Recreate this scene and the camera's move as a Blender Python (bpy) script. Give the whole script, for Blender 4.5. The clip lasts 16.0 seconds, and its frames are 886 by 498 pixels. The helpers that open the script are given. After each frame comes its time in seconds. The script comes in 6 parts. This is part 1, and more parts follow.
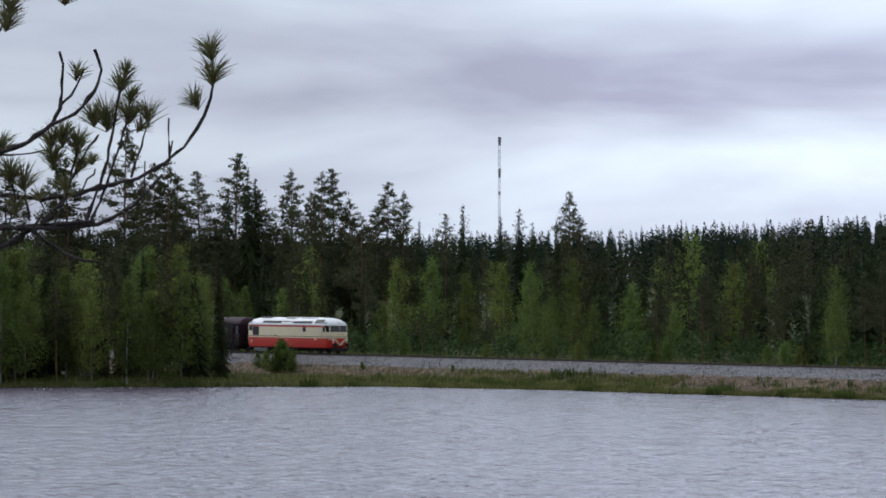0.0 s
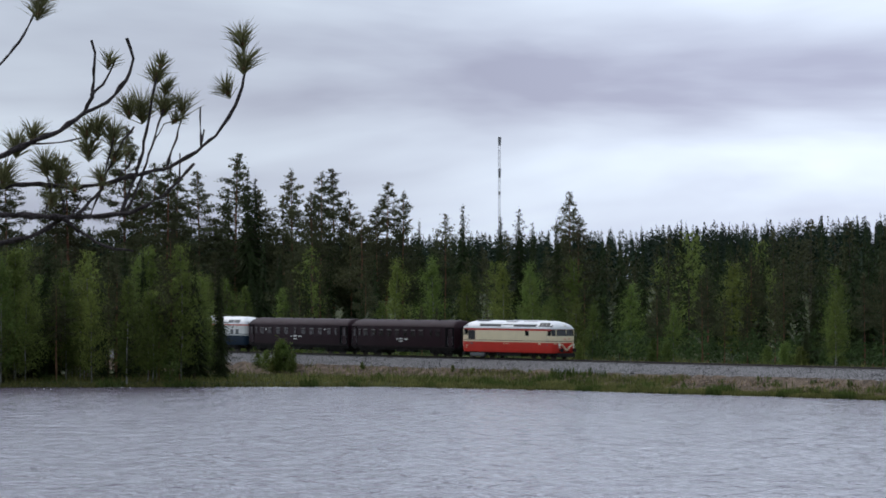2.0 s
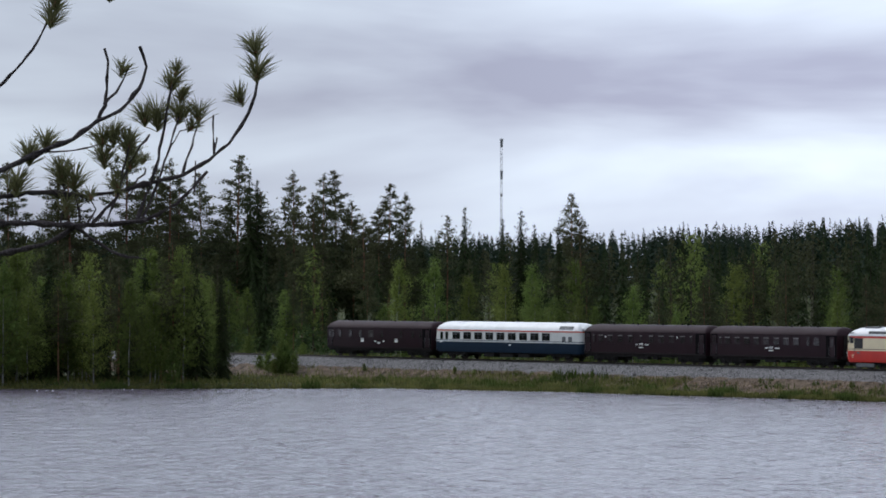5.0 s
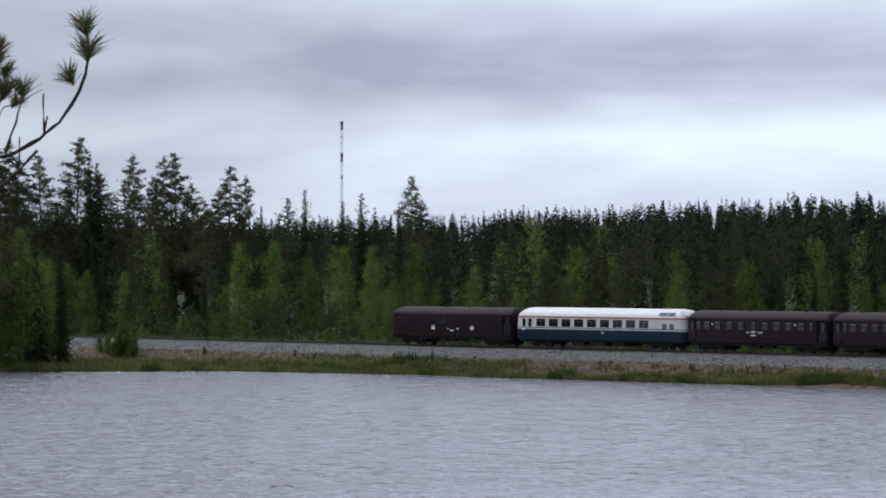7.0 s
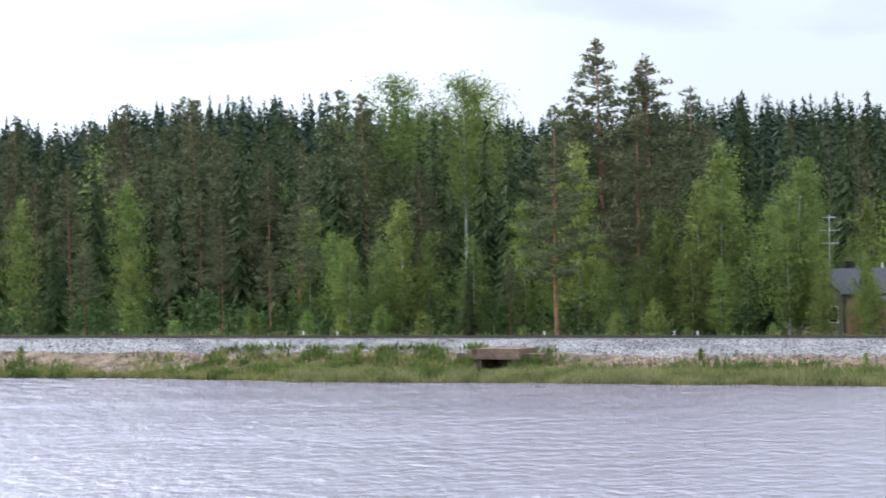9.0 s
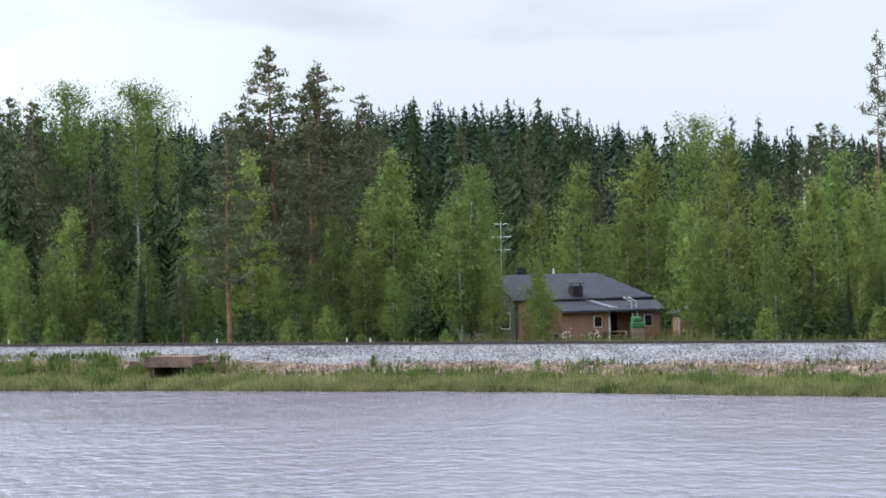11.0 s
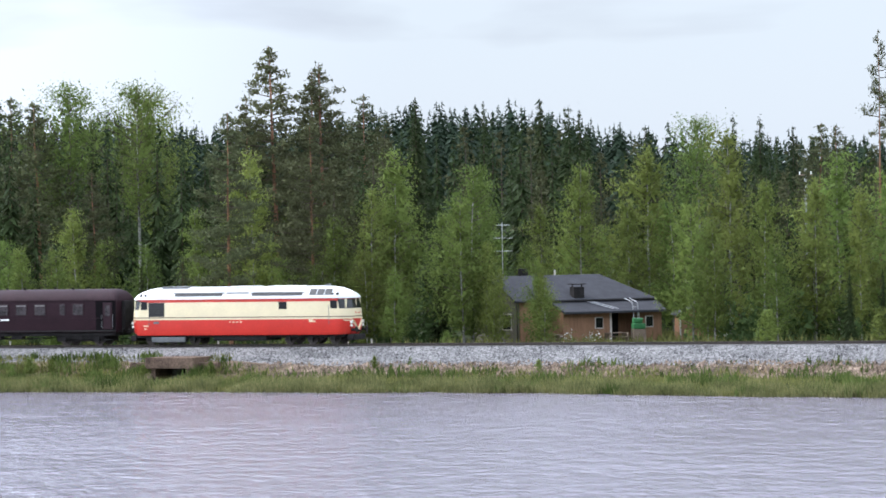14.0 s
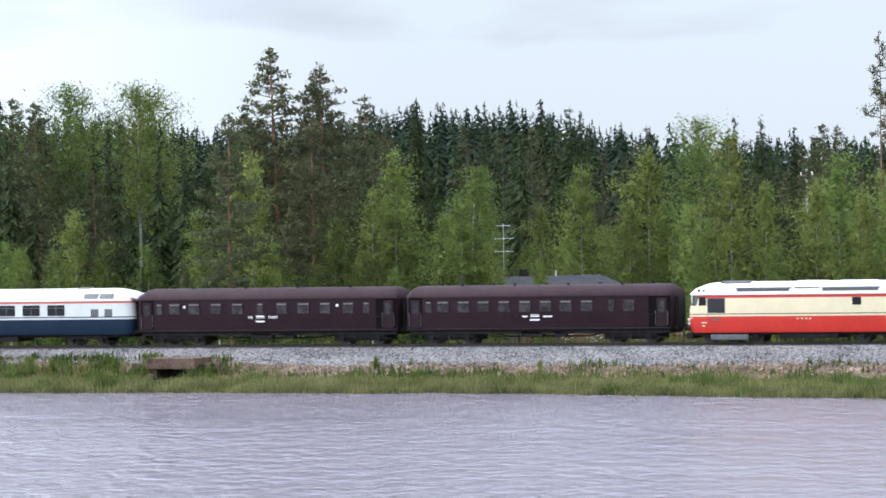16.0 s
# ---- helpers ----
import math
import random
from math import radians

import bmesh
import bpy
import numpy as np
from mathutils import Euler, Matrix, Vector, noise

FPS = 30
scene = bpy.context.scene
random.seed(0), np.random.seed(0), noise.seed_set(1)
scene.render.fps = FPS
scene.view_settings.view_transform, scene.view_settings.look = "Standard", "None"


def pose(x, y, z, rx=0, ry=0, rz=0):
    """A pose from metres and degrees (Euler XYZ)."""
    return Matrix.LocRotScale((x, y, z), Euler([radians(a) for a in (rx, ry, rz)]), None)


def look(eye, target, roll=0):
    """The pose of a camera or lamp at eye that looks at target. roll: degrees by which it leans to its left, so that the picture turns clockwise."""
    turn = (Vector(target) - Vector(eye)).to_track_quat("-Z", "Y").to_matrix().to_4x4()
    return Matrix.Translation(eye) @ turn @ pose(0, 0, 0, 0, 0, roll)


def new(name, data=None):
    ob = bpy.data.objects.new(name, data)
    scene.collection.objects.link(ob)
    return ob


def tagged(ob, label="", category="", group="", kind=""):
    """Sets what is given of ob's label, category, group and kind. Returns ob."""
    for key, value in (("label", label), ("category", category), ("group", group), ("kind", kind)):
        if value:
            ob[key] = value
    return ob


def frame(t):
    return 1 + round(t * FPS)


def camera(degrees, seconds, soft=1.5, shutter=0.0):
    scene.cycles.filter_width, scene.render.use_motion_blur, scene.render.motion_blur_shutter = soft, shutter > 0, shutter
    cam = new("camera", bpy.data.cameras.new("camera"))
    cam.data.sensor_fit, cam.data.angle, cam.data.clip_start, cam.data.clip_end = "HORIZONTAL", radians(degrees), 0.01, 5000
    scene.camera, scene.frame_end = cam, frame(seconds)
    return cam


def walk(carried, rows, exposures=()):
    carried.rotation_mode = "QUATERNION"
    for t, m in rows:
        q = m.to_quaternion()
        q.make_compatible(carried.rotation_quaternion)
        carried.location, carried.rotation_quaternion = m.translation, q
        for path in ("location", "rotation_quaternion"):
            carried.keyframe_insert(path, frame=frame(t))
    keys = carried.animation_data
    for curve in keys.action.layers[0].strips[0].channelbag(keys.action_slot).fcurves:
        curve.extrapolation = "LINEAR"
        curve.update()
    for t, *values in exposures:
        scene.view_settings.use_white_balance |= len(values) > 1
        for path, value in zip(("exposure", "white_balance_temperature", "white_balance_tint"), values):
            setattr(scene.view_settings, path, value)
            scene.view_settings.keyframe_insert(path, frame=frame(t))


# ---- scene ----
cam = camera(11.32, 16.0, soft=1.7, shutter=0.1)

# the plan: water at z = 0, the eye at the origin of x and y, the railway along x at y = TRACK
EYE = 12.3
TRACK = 297.0
RAIL = 2.87
F = 7907.0


def bearing(X):
    return (X - 8385.0) / F


def horizon(X):
    """The tripod leans: the horizon climbs towards the end of the pan."""
    return 486.0 - 2.57e-6 * max(0.0, X - 1700.0) ** 2


# the pan: seconds, turn to the right and tilt, in units of 1/7907 radian
PAN = [(0.0, 0, 0), (0.5, 0, 0), (1.5, 0, 0), (2.5, 0, 0), (3.5, 0, -1), (4.5, -2, -2), (5.4, -5, -4), (5.8, -6, -4.5), (6.0, 69, 10.5),
       (6.25, 98, 14), (6.5, 128, 16.5), (6.75, 180, 21), (7.0, 279, 27.5), (7.3, 586, 35), (7.4, 782, 40), (7.5, 1024, 43), (7.6, 1313, 50), (7.7, 1615, 56),
       (7.8, 1951, 62), (7.9, 2259, 66), (8.0, 2461, 69), (8.3, 2928, 77), (8.5, 3299, 82), (8.6, 3417, 84), (9.0, 3813, 93),
       (9.3, 4117, 99), (9.5, 4310, 105), (9.8, 4468, 108), (10.0, 4393, 73), (10.2, 4393, 78), (11.2, 4392, 80), (12.3, 4390, 80), (13.0, 4389, 80),
       (14.0, 4390, 78), (15.0, 4389, 77), (16.0, 4388, 77)]


def aim(X, Y):
    yaw = bearing(X + 784.0)
    lift = math.atan((horizon(X + 784.0) - Y - 441.0) / F)
    lean = math.degrees(5.14e-6 * max(0.0, X + 784.0 - 1700.0))
    return pose(0, 0, EYE, 90 + math.degrees(lift), 0, -math.degrees(yaw)) @ pose(0, 0, 0, 0, 0, -lean)


walk(cam, [(t, aim(X, Y)) for t, X, Y in PAN],
     exposures=[(0.0, -0.2), (6.6, -0.2), (7.4, -0.34), (7.7, -0.1), (8.0, 0.32), (8.6, 1.36), (9.4, 1.62), (10.0, 1.5), (16.0, 1.45)])

# ---- light: an overcast sky, a veiled sun high behind the camera
SUN_HIGH, SUN_ROUND = radians(40), radians(250)
world = bpy.data.worlds.new("overcast")
scene.world = world
world.use_nodes = True
wt = world.node_tree
wt.nodes.clear()


def wn(kind, **sets):
    n = wt.nodes.new(kind)
    for k, v in sets.items():
        n.inputs[k.replace("_", " ")].default_value = v
    return n


out = wn("ShaderNodeOutputWorld")
sky = wn("ShaderNodeTexSky")
sky.sky_type, sky.sun_disc, sky.sun_elevation, sky.sun_rotation = "NISHITA", False, SUN_HIGH, SUN_ROUND
sky_bg = wn("ShaderNodeBackground", Strength=0.07)
wt.links.new(sky.outputs[0], sky_bg.inputs[0])
coord = wn("ShaderNodeTexCoord")
stretch = wn("ShaderNodeMapping", Scale=(7.0, 7.0, 36.0), Location=(3.1, 0.4, 0.35))
wt.links.new(coord.outputs["Generated"], stretch.inputs[0])
puffs = wn("ShaderNodeTexNoise", Scale=1.0, Detail=5.0, Roughness=0.52, Distortion=0.35)
wt.links.new(stretch.outputs[0], puffs.inputs[0])
split = wn("ShaderNodeSeparateXYZ")
wt.links.new(coord.outputs["Generated"], split.inputs[0])
# layers of cloud by height over the horizon: a bright gap low down, a dark sheet above it
layers = wn("ShaderNodeValToRGB")
layers.color_ramp.interpolation = "EASE"
for k, (at, v) in enumerate(((0.0, 0.45), (0.012, 0.55), (0.026, 0.68), (0.033, 0.60), (0.039, 0.41), (0.05, 0.46), (0.066, 0.70), (0.2, 0.64))):
    e = layers.color_ramp.elements[k] if k < 2 else layers.color_ramp.elements.new(at)
    e.position, e.color = at, (v, v, v, 1)
wt.links.new(split.outputs["Z"], layers.inputs[0])
both = wn("ShaderNodeMath")
both.operation = "MULTIPLY_ADD"
both.inputs[1].default_value = 0.42
wt.links.new(layers.outputs[0], both.inputs[0])
half_puffs = wn("ShaderNodeMath")
half_puffs.operation = "MULTIPLY"
half_puffs.inputs[1].default_value = 0.38
wt.links.new(puffs.outputs[0], half_puffs.inputs[0])
# smaller torn edges of cloud over the broad ones
small_stretch = wn("ShaderNodeMapping", Scale=(13.0, 13.0, 44.0), Location=(1.7, 2.4, 0.9))
wt.links.new(coord.outputs["Generated"], small_stretch.inputs[0])
tatters = wn("ShaderNodeTexNoise", Scale=1.0, Detail=3.0, Roughness=0.45, Distortion=0.2)
wt.links.new(small_stretch.outputs[0], tatters.inputs[0])
torn = wn("ShaderNodeMath")
torn.operation = "MULTIPLY_ADD"
torn.inputs[1].default_value = 0.26
wt.links.new(tatters.outputs[0], torn.inputs[0])
wt.links.new(half_puffs.outputs[0], torn.inputs[2])
wt.links.new(torn.outputs[0], both.inputs[2])
ramp = wn("ShaderNodeValToRGB")
ramp.color_ramp.elements[0].position, ramp.color_ramp.elements[0].color = 0.44, (0.37, 0.395, 0.54, 1)
ramp.color_ramp.elements[1].position, ramp.color_ramp.elements[1].color = 0.625, (0.75, 0.85, 1.0, 1)
even = wn("ShaderNodeMapRange")
for k, v in ((1, -0.62), (2, -0.44), (3, 0.0), (4, 0.14)):
    even.inputs[k].default_value = v
wt.links.new(split.outputs["X"], even.inputs[0])
spread_out = wn("ShaderNodeMath")
wt.links.new(both.outputs[0], spread_out.inputs[0])
wt.links.new(even.outputs[0], spread_out.inputs[1])
wt.links.new(spread_out.outputs[0], ramp.inputs[0])
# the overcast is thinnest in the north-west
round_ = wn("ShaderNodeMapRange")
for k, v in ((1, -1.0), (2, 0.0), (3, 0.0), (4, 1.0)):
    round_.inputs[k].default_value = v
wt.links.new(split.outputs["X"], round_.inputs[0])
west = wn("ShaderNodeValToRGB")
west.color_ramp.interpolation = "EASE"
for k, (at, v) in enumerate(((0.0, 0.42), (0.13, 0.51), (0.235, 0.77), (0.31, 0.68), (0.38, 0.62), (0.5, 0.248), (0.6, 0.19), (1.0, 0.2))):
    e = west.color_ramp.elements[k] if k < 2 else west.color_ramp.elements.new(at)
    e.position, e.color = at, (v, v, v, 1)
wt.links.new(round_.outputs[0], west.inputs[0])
# as under any overcast, the zenith is brighter than the horizon
zenith = wn("ShaderNodeMapRange")
for k, v in ((1, 0.07), (2, 0.45), (3, 2.0), (4, 5.8)):
    zenith.inputs[k].default_value = v
wt.links.new(split.outputs["Z"], zenith.inputs[0])
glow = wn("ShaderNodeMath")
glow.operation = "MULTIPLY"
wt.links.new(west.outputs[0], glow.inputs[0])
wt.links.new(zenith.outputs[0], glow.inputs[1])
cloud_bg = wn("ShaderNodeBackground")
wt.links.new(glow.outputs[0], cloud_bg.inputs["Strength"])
wt.links.new(ramp.outputs[0], cloud_bg.inputs[0])
veil = wn("ShaderNodeMixShader", Fac=0.88)
wt.links.new(sky_bg.outputs[0], veil.inputs[1])
wt.links.new(cloud_bg.outputs[0], veil.inputs[2])
wt.links.new(veil.outputs[0], out.inputs[0])

sun_data = bpy.data.lights.new("sun", "SUN")
sun_data.energy, sun_data.angle, sun_data.color = 1.1, radians(14), (1.0, 0.95, 0.88)
sun = new("sun", sun_data)
sun.matrix_world = look((-160, -25, 150), (0, 0, 0))


# ---- materials
def mat(name, colour, rough=0.8, metal=0.0, vary=0.25, scale=2.0, bump=0.0, bump_scale=20.0, second=None, spread=0.0, stretch_by=(1, 1, 1), leaf=0.0, island=0.0):
    """A surface with two scales of colour change and fine relief; spread: change from object to object."""
    m = bpy.data.materials.new(name)
    m.use_nodes = True
    t = m.node_tree
    t.nodes.clear()
    n, ln = t.nodes.new, t.links.new
    o = n("ShaderNodeOutputMaterial")
    b = n("ShaderNodeBsdfPrincipled")
    b.inputs["Roughness"].default_value, b.inputs["Metallic"].default_value = rough, metal
    if rough >= 0.75:
        b.inputs["Specular IOR Level"].default_value = 0.06
    c = n("ShaderNodeTexCoord")
    mp = n("ShaderNodeMapping")
    mp.inputs["Scale"].default_value = stretch_by
    ln(c.outputs["Object"], mp.inputs[0])
    big = n("ShaderNodeTexNoise")
    big.inputs["Scale"].default_value, big.inputs["Detail"].default_value = scale, 3.0
    small = n("ShaderNodeTexNoise")
    small.inputs["Scale"].default_value, small.inputs["Detail"].default_value = scale * 9, 4.0
    ln(mp.outputs[0], big.inputs[0])
    ln(mp.outputs[0], small.inputs[0])
    mix = n("ShaderNodeMath")
    mix.operation = "MULTIPLY_ADD"
    ln(small.outputs[0], mix.inputs[0])
    mix.inputs[1].default_value = 0.5
    half = n("ShaderNodeMath")
    half.operation = "MULTIPLY"
    half.inputs[1].default_value = 0.5
    ln(big.outputs[0], half.inputs[0])
    ln(half.outputs[0], mix.inputs[2])
    r = n("ShaderNodeValToRGB")
    dark = tuple(max(0.0, x * (1 - vary)) for x in colour)
    light = tuple(min(1.0, x * (1 + vary)) for x in (second or colour))
    r.color_ramp.elements[0].position, r.color_ramp.elements[0].color = 0.36, (*dark, 1)
    r.color_ramp.elements[1].position, r.color_ramp.elements[1].color = 0.64, (*light, 1)
    ln(mix.outputs[0], r.inputs[0])
    col = r.outputs[0]
    if spread or leaf:
        info = n("ShaderNodeObjectInfo")
        hs = n("ShaderNodeHueSaturation")
        rng = n("ShaderNodeMapRange")
        rng.inputs[3].default_value, rng.inputs[4].default_value = 1 - spread, 1 + spread
        ln(info.outputs["Random"], rng.inputs[0])
        ln(rng.outputs[0], hs.inputs["Value"])
        hue = n("ShaderNodeMapRange")
        hue.inputs[3].default_value, hue.inputs[4].default_value = 0.5 - 0.06 * spread, 0.5 + 0.06 * spread
        times = n("ShaderNodeMath")
        times.operation = "MULTIPLY"
        times.inputs[1].default_value = 7.31
        frac = n("ShaderNodeMath")
        frac.operation = "FRACT"
        ln(info.outputs["Random"], times.inputs[0])
        ln(times.outputs[0], frac.inputs[0])
        ln(frac.outputs[0], hue.inputs[0])
        ln(hue.outputs[0], hs.inputs["Hue"])
        ln(col, hs.inputs["Color"])
        col = hs.outputs[0]
    if island:
        pieces = n("ShaderNodeNewGeometry")
        hs3 = n("ShaderNodeHueSaturation")
        rng3 = n("ShaderNodeMapRange")
        rng3.inputs[3].default_value, rng3.inputs[4].default_value = 1 - island, 1 + island
        ln(pieces.outputs["Random Per Island"], rng3.inputs[0])
        ln(rng3.outputs[0], hs3.inputs["Value"])
        ln(col, hs3.inputs["Color"])
        col = hs3.outputs[0]
    if leaf:
        geo = n("ShaderNodeNewGeometry")
        hs2 = n("ShaderNodeHueSaturation")
        rng2 = n("ShaderNodeMapRange")
        rng2.inputs[3].default_value, rng2.inputs[4].default_value = 0.84, 1.18
        ln(geo.outputs["Random Per Island"], rng2.inputs[0])
        ln(rng2.outputs[0], hs2.inputs["Value"])
        ln(col, hs2.inputs["Color"])
        col = hs2.outputs[0]
        tr = n("ShaderNodeBsdfTranslucent")
        ln(col, tr.inputs[0])
        ms = n("ShaderNodeMixShader")
        ms.inputs[0].default_value = leaf
        ln(b.outputs[0], ms.inputs[1])
        ln(tr.outputs[0], ms.inputs[2])
        ln(ms.outputs[0], o.inputs[0])
        b.inputs["Specular IOR Level"].default_value = 0.05
    else:
        ln(b.outputs[0], o.inputs[0])
    ln(col, b.inputs["Base Color"])
    if bump:
        bt = n("ShaderNodeTexNoise")
        bt.inputs["Scale"].default_value, bt.inputs["Detail"].default_value = bump_scale, 4.0
        ln(mp.outputs[0], bt.inputs[0])
        bp = n("ShaderNodeBump")
        bp.inputs["Strength"].default_value, bp.inputs["Distance"].default_value = bump, 0.05
        ln(bt.outputs[0], bp.inputs["Height"])
        ln(bp.outputs[0], b.inputs["Normal"])
    return m


def water_material():
    m = bpy.data.materials.new("lake_water")
    m.use_nodes = True
    t = m.node_tree
    b = t.nodes["Principled BSDF"]
    b.inputs["Base Color"].default_value = (0.106, 0.088, 0.114, 1)
    b.inputs["Roughness"].default_value = 0.18
    b.inputs["IOR"].default_value = 1.33
    b.inputs["Specular IOR Level"].default_value = 0.2
    b.inputs["Specular Tint"].default_value = (1.0, 0.92, 0.97, 1)
    c = t.nodes.new("ShaderNodeTexCoord")
    # the wind is fresher over the open west of the lake than in the lee of the eastern shore
    where = t.nodes.new("ShaderNodeSeparateXYZ")
    t.links.new(c.outputs["Object"], where.inputs[0])
    last = None
    for dist, detail, s, turn, west, east in ((2.3, 2.5, (2.3, 5.0, 1), 0.96, 1.0, 0.0), (0.8, 3.0, (0.9, 2.4, 1), 0.9, 1.0, 0.0),
                                              (0.62, 3.0, (1.5, 3.2, 1), 0.38, 0.0, 1.0), (0.3, 4.0, (0.6, 1.5, 1), 0.5, 0.0, 1.0), (1.2, 2.0, (33, 33, 1), 0.3, 1.0, 1.0)):
        mp = t.nodes.new("ShaderNodeMapping")
        mp.vector_type = "TEXTURE"
        mp.inputs["Scale"].default_value = s
        mp.inputs["Rotation"].default_value = (0, 0, turn)
        t.links.new(c.outputs["Object"], mp.inputs[0])
        nz = t.nodes.new("ShaderNodeTexNoise")
        nz.inputs["Scale"].default_value, nz.inputs["Detail"].default_value, nz.inputs["Distortion"].default_value = 1.0, detail, 0.3
        t.links.new(mp.outputs[0], nz.inputs[0])
        fresh = t.nodes.new("ShaderNodeMapRange")
        for k, v in ((1, -200.0), (2, -150.0), (3, west), (4, east)):
            fresh.inputs[k].default_value = v
        t.links.new(where.outputs["X"], fresh.inputs[0])
        bp = t.nodes.new("ShaderNodeBump")
        bp.inputs["Distance"].default_value = dist
        t.links.new(fresh.outputs[0], bp.inputs["Strength"])
        t.links.new(nz.outputs[0], bp.inputs["Height"])
        if last:
            t.links.new(last.outputs[0], bp.inputs["Normal"])
        last = bp
    t.links.new(last.outputs[0], b.inputs["Normal"])
    return m


M_WATER = water_material()
M_SOIL = mat("forest_floor", (0.02, 0.026, 0.011), 0.95, vary=0.5, scale=0.25, bump=0.6, bump_scale=3, second=(0.045, 0.052, 0.02))
M_BALLAST = mat("crushed_stone", (0.05, 0.047, 0.047), 0.9, vary=0.8, scale=5.0, bump=0.9, bump_scale=12, second=(0.165, 0.158, 0.16))
M_STONE = mat("broken_stone", (0.105, 0.102, 0.107), 0.85, vary=0.35, scale=4.0, second=(0.15, 0.145, 0.148), island=0.85)
M_RUBBLE = mat("reddish_rubble", (0.12, 0.088, 0.066), 0.9, vary=0.4, scale=1.2, second=(0.2, 0.15, 0.118), island=0.6)
M_SAND = mat("sandy_bank", (0.042, 0.036, 0.024), 0.95, vary=0.6, scale=0.9, bump=1.0, bump_scale=7, second=(0.125, 0.092, 0.068))
M_GRASS = mat("bank_grass", (0.09, 0.11, 0.032), 0.9, vary=0.4, scale=0.5, second=(0.15, 0.145, 0.052), leaf=0.3)
M_REED = mat("reeds", (0.09, 0.118, 0.042), 0.85, vary=0.4, scale=0.5, second=(0.175, 0.165, 0.075), leaf=0.3)
M_RAIL = mat("rail_steel", (0.05, 0.04, 0.035), 0.5, 0.6, scale=3)
M_SLEEPER = mat("concrete_sleeper", (0.24, 0.23, 0.22), 0.9, scale=3, bump=0.4)
M_BIRCH = mat("birch_leaves", (0.12, 0.155, 0.041), 0.7, vary=0.2, scale=0.35, spread=0.3, leaf=0.35)
M_PINE = mat("pine_needles", (0.064, 0.07, 0.034), 0.75, vary=0.3, scale=0.5, spread=0.28, leaf=0.15)
M_SPRUCE = mat("spruce_needles", (0.026, 0.037, 0.014), 0.75, vary=0.3, scale=0.5, spread=0.3, leaf=0.12)
M_PINE_BARK = mat("pine_bark", (0.085, 0.055, 0.04), 0.9, vary=0.4, scale=1.2, bump=0.6, second=(0.19, 0.10, 0.06), spread=0.2)
M_DARK_BARK = mat("spruce_bark", (0.07, 0.055, 0.045), 0.9, vary=0.3, scale=2)
M_BIRCH_BARK = mat("birch_bark", (0.07, 0.065, 0.06), 0.8, vary=0.6, scale=1.0, second=(0.24, 0.235, 0.22), stretch_by=(1, 1, 0.6), spread=0.2)


# ---- mesh helpers
def part(name, bm, material, parent=None, label=""):
    """Links a bmesh, or a ready mesh, as one object under its thing."""
    if isinstance(bm, bpy.types.Mesh):
        me = bm
    else:
        me = bpy.data.meshes.new(name)
        bm.to_mesh(me)
        bm.free()
    if material and not me.materials:
        me.materials.append(material)
    ob = new(name, me)
    if parent:
        ob.parent = parent
    if label:
        tagged(ob, label)
    return ob


def thing(name, label, category, m=None, group="", kind=""):
    ob = new(name)
    ob.empty_display_size = 0.3
    tagged(ob, label, category, group, kind)
    if m is not None:
        ob.matrix_basis = m
    return ob


def box(bm, x0, x1, y0, y1, z0, z1, bevel=0.0):
    made = bmesh.ops.create_cube(bm, size=1)["verts"]
    for v in made:
        v.co = Vector(((x0 + x1) / 2 + v.co.x * (x1 - x0), (y0 + y1) / 2 + v.co.y * (y1 - y0), (z0 + z1) / 2 + v.co.z * (z1 - z0)))
    if bevel:
        edges = list({e for v in made for e in v.link_edges})
        bmesh.ops.bevel(bm, geom=edges, offset=bevel, segments=2, affect="EDGES", profile=0.6)
    return bm


def one_box(*a):
    return box(bmesh.new(), *a)


def tube(bm, a, b, r0, r1=None, sides=8):
    a, b = Vector(a), Vector(b)
    d = b - a
    m = Matrix.Translation((a + b) / 2) @ d.to_track_quat("Z", "Y").to_matrix().to_4x4()
    bmesh.ops.create_cone(bm, cap_ends=True, segments=sides, radius1=r0, radius2=r0 if r1 is None else r1, depth=d.length, matrix=m)
    return bm


def bent_tube(points, radii, sides=6):
    """Verts and faces of a tube along a bent line."""
    verts, faces = [], []
    for i, p in enumerate(points):
        p = Vector(p)
        d = Vector(points[min(i + 1, len(points) - 1)]) - Vector(points[max(i - 1, 0)])
        q = d.to_track_quat("Z", "Y")
        for k in range(sides):
            a = 2 * math.pi * k / sides
            verts.append(tuple(p + q @ Vector((math.cos(a) * radii[i], math.sin(a) * radii[i], 0))))
    for i in range(len(points) - 1):
        for k in range(sides):
            k2 = (k + 1) % sides
            faces.append((i * sides + k, i * sides + k2, (i + 1) * sides + k2, (i + 1) * sides + k))
    return verts, faces


def merged(name, chunks, material, smooth=False):
    """One mesh from several (verts, faces)."""
    vs, fs = [], []
    for v, f in chunks:
        base = len(vs)
        vs.extend(v)
        fs.extend(tuple(i + base for i in q) for q in f)
    me = bpy.data.meshes.new(name)
    me.from_pydata(vs, [], fs)
    me.materials.append(material)
    if smooth:
        me.polygons.foreach_set("use_smooth", [True] * len(me.polygons))
    me.update()
    return me


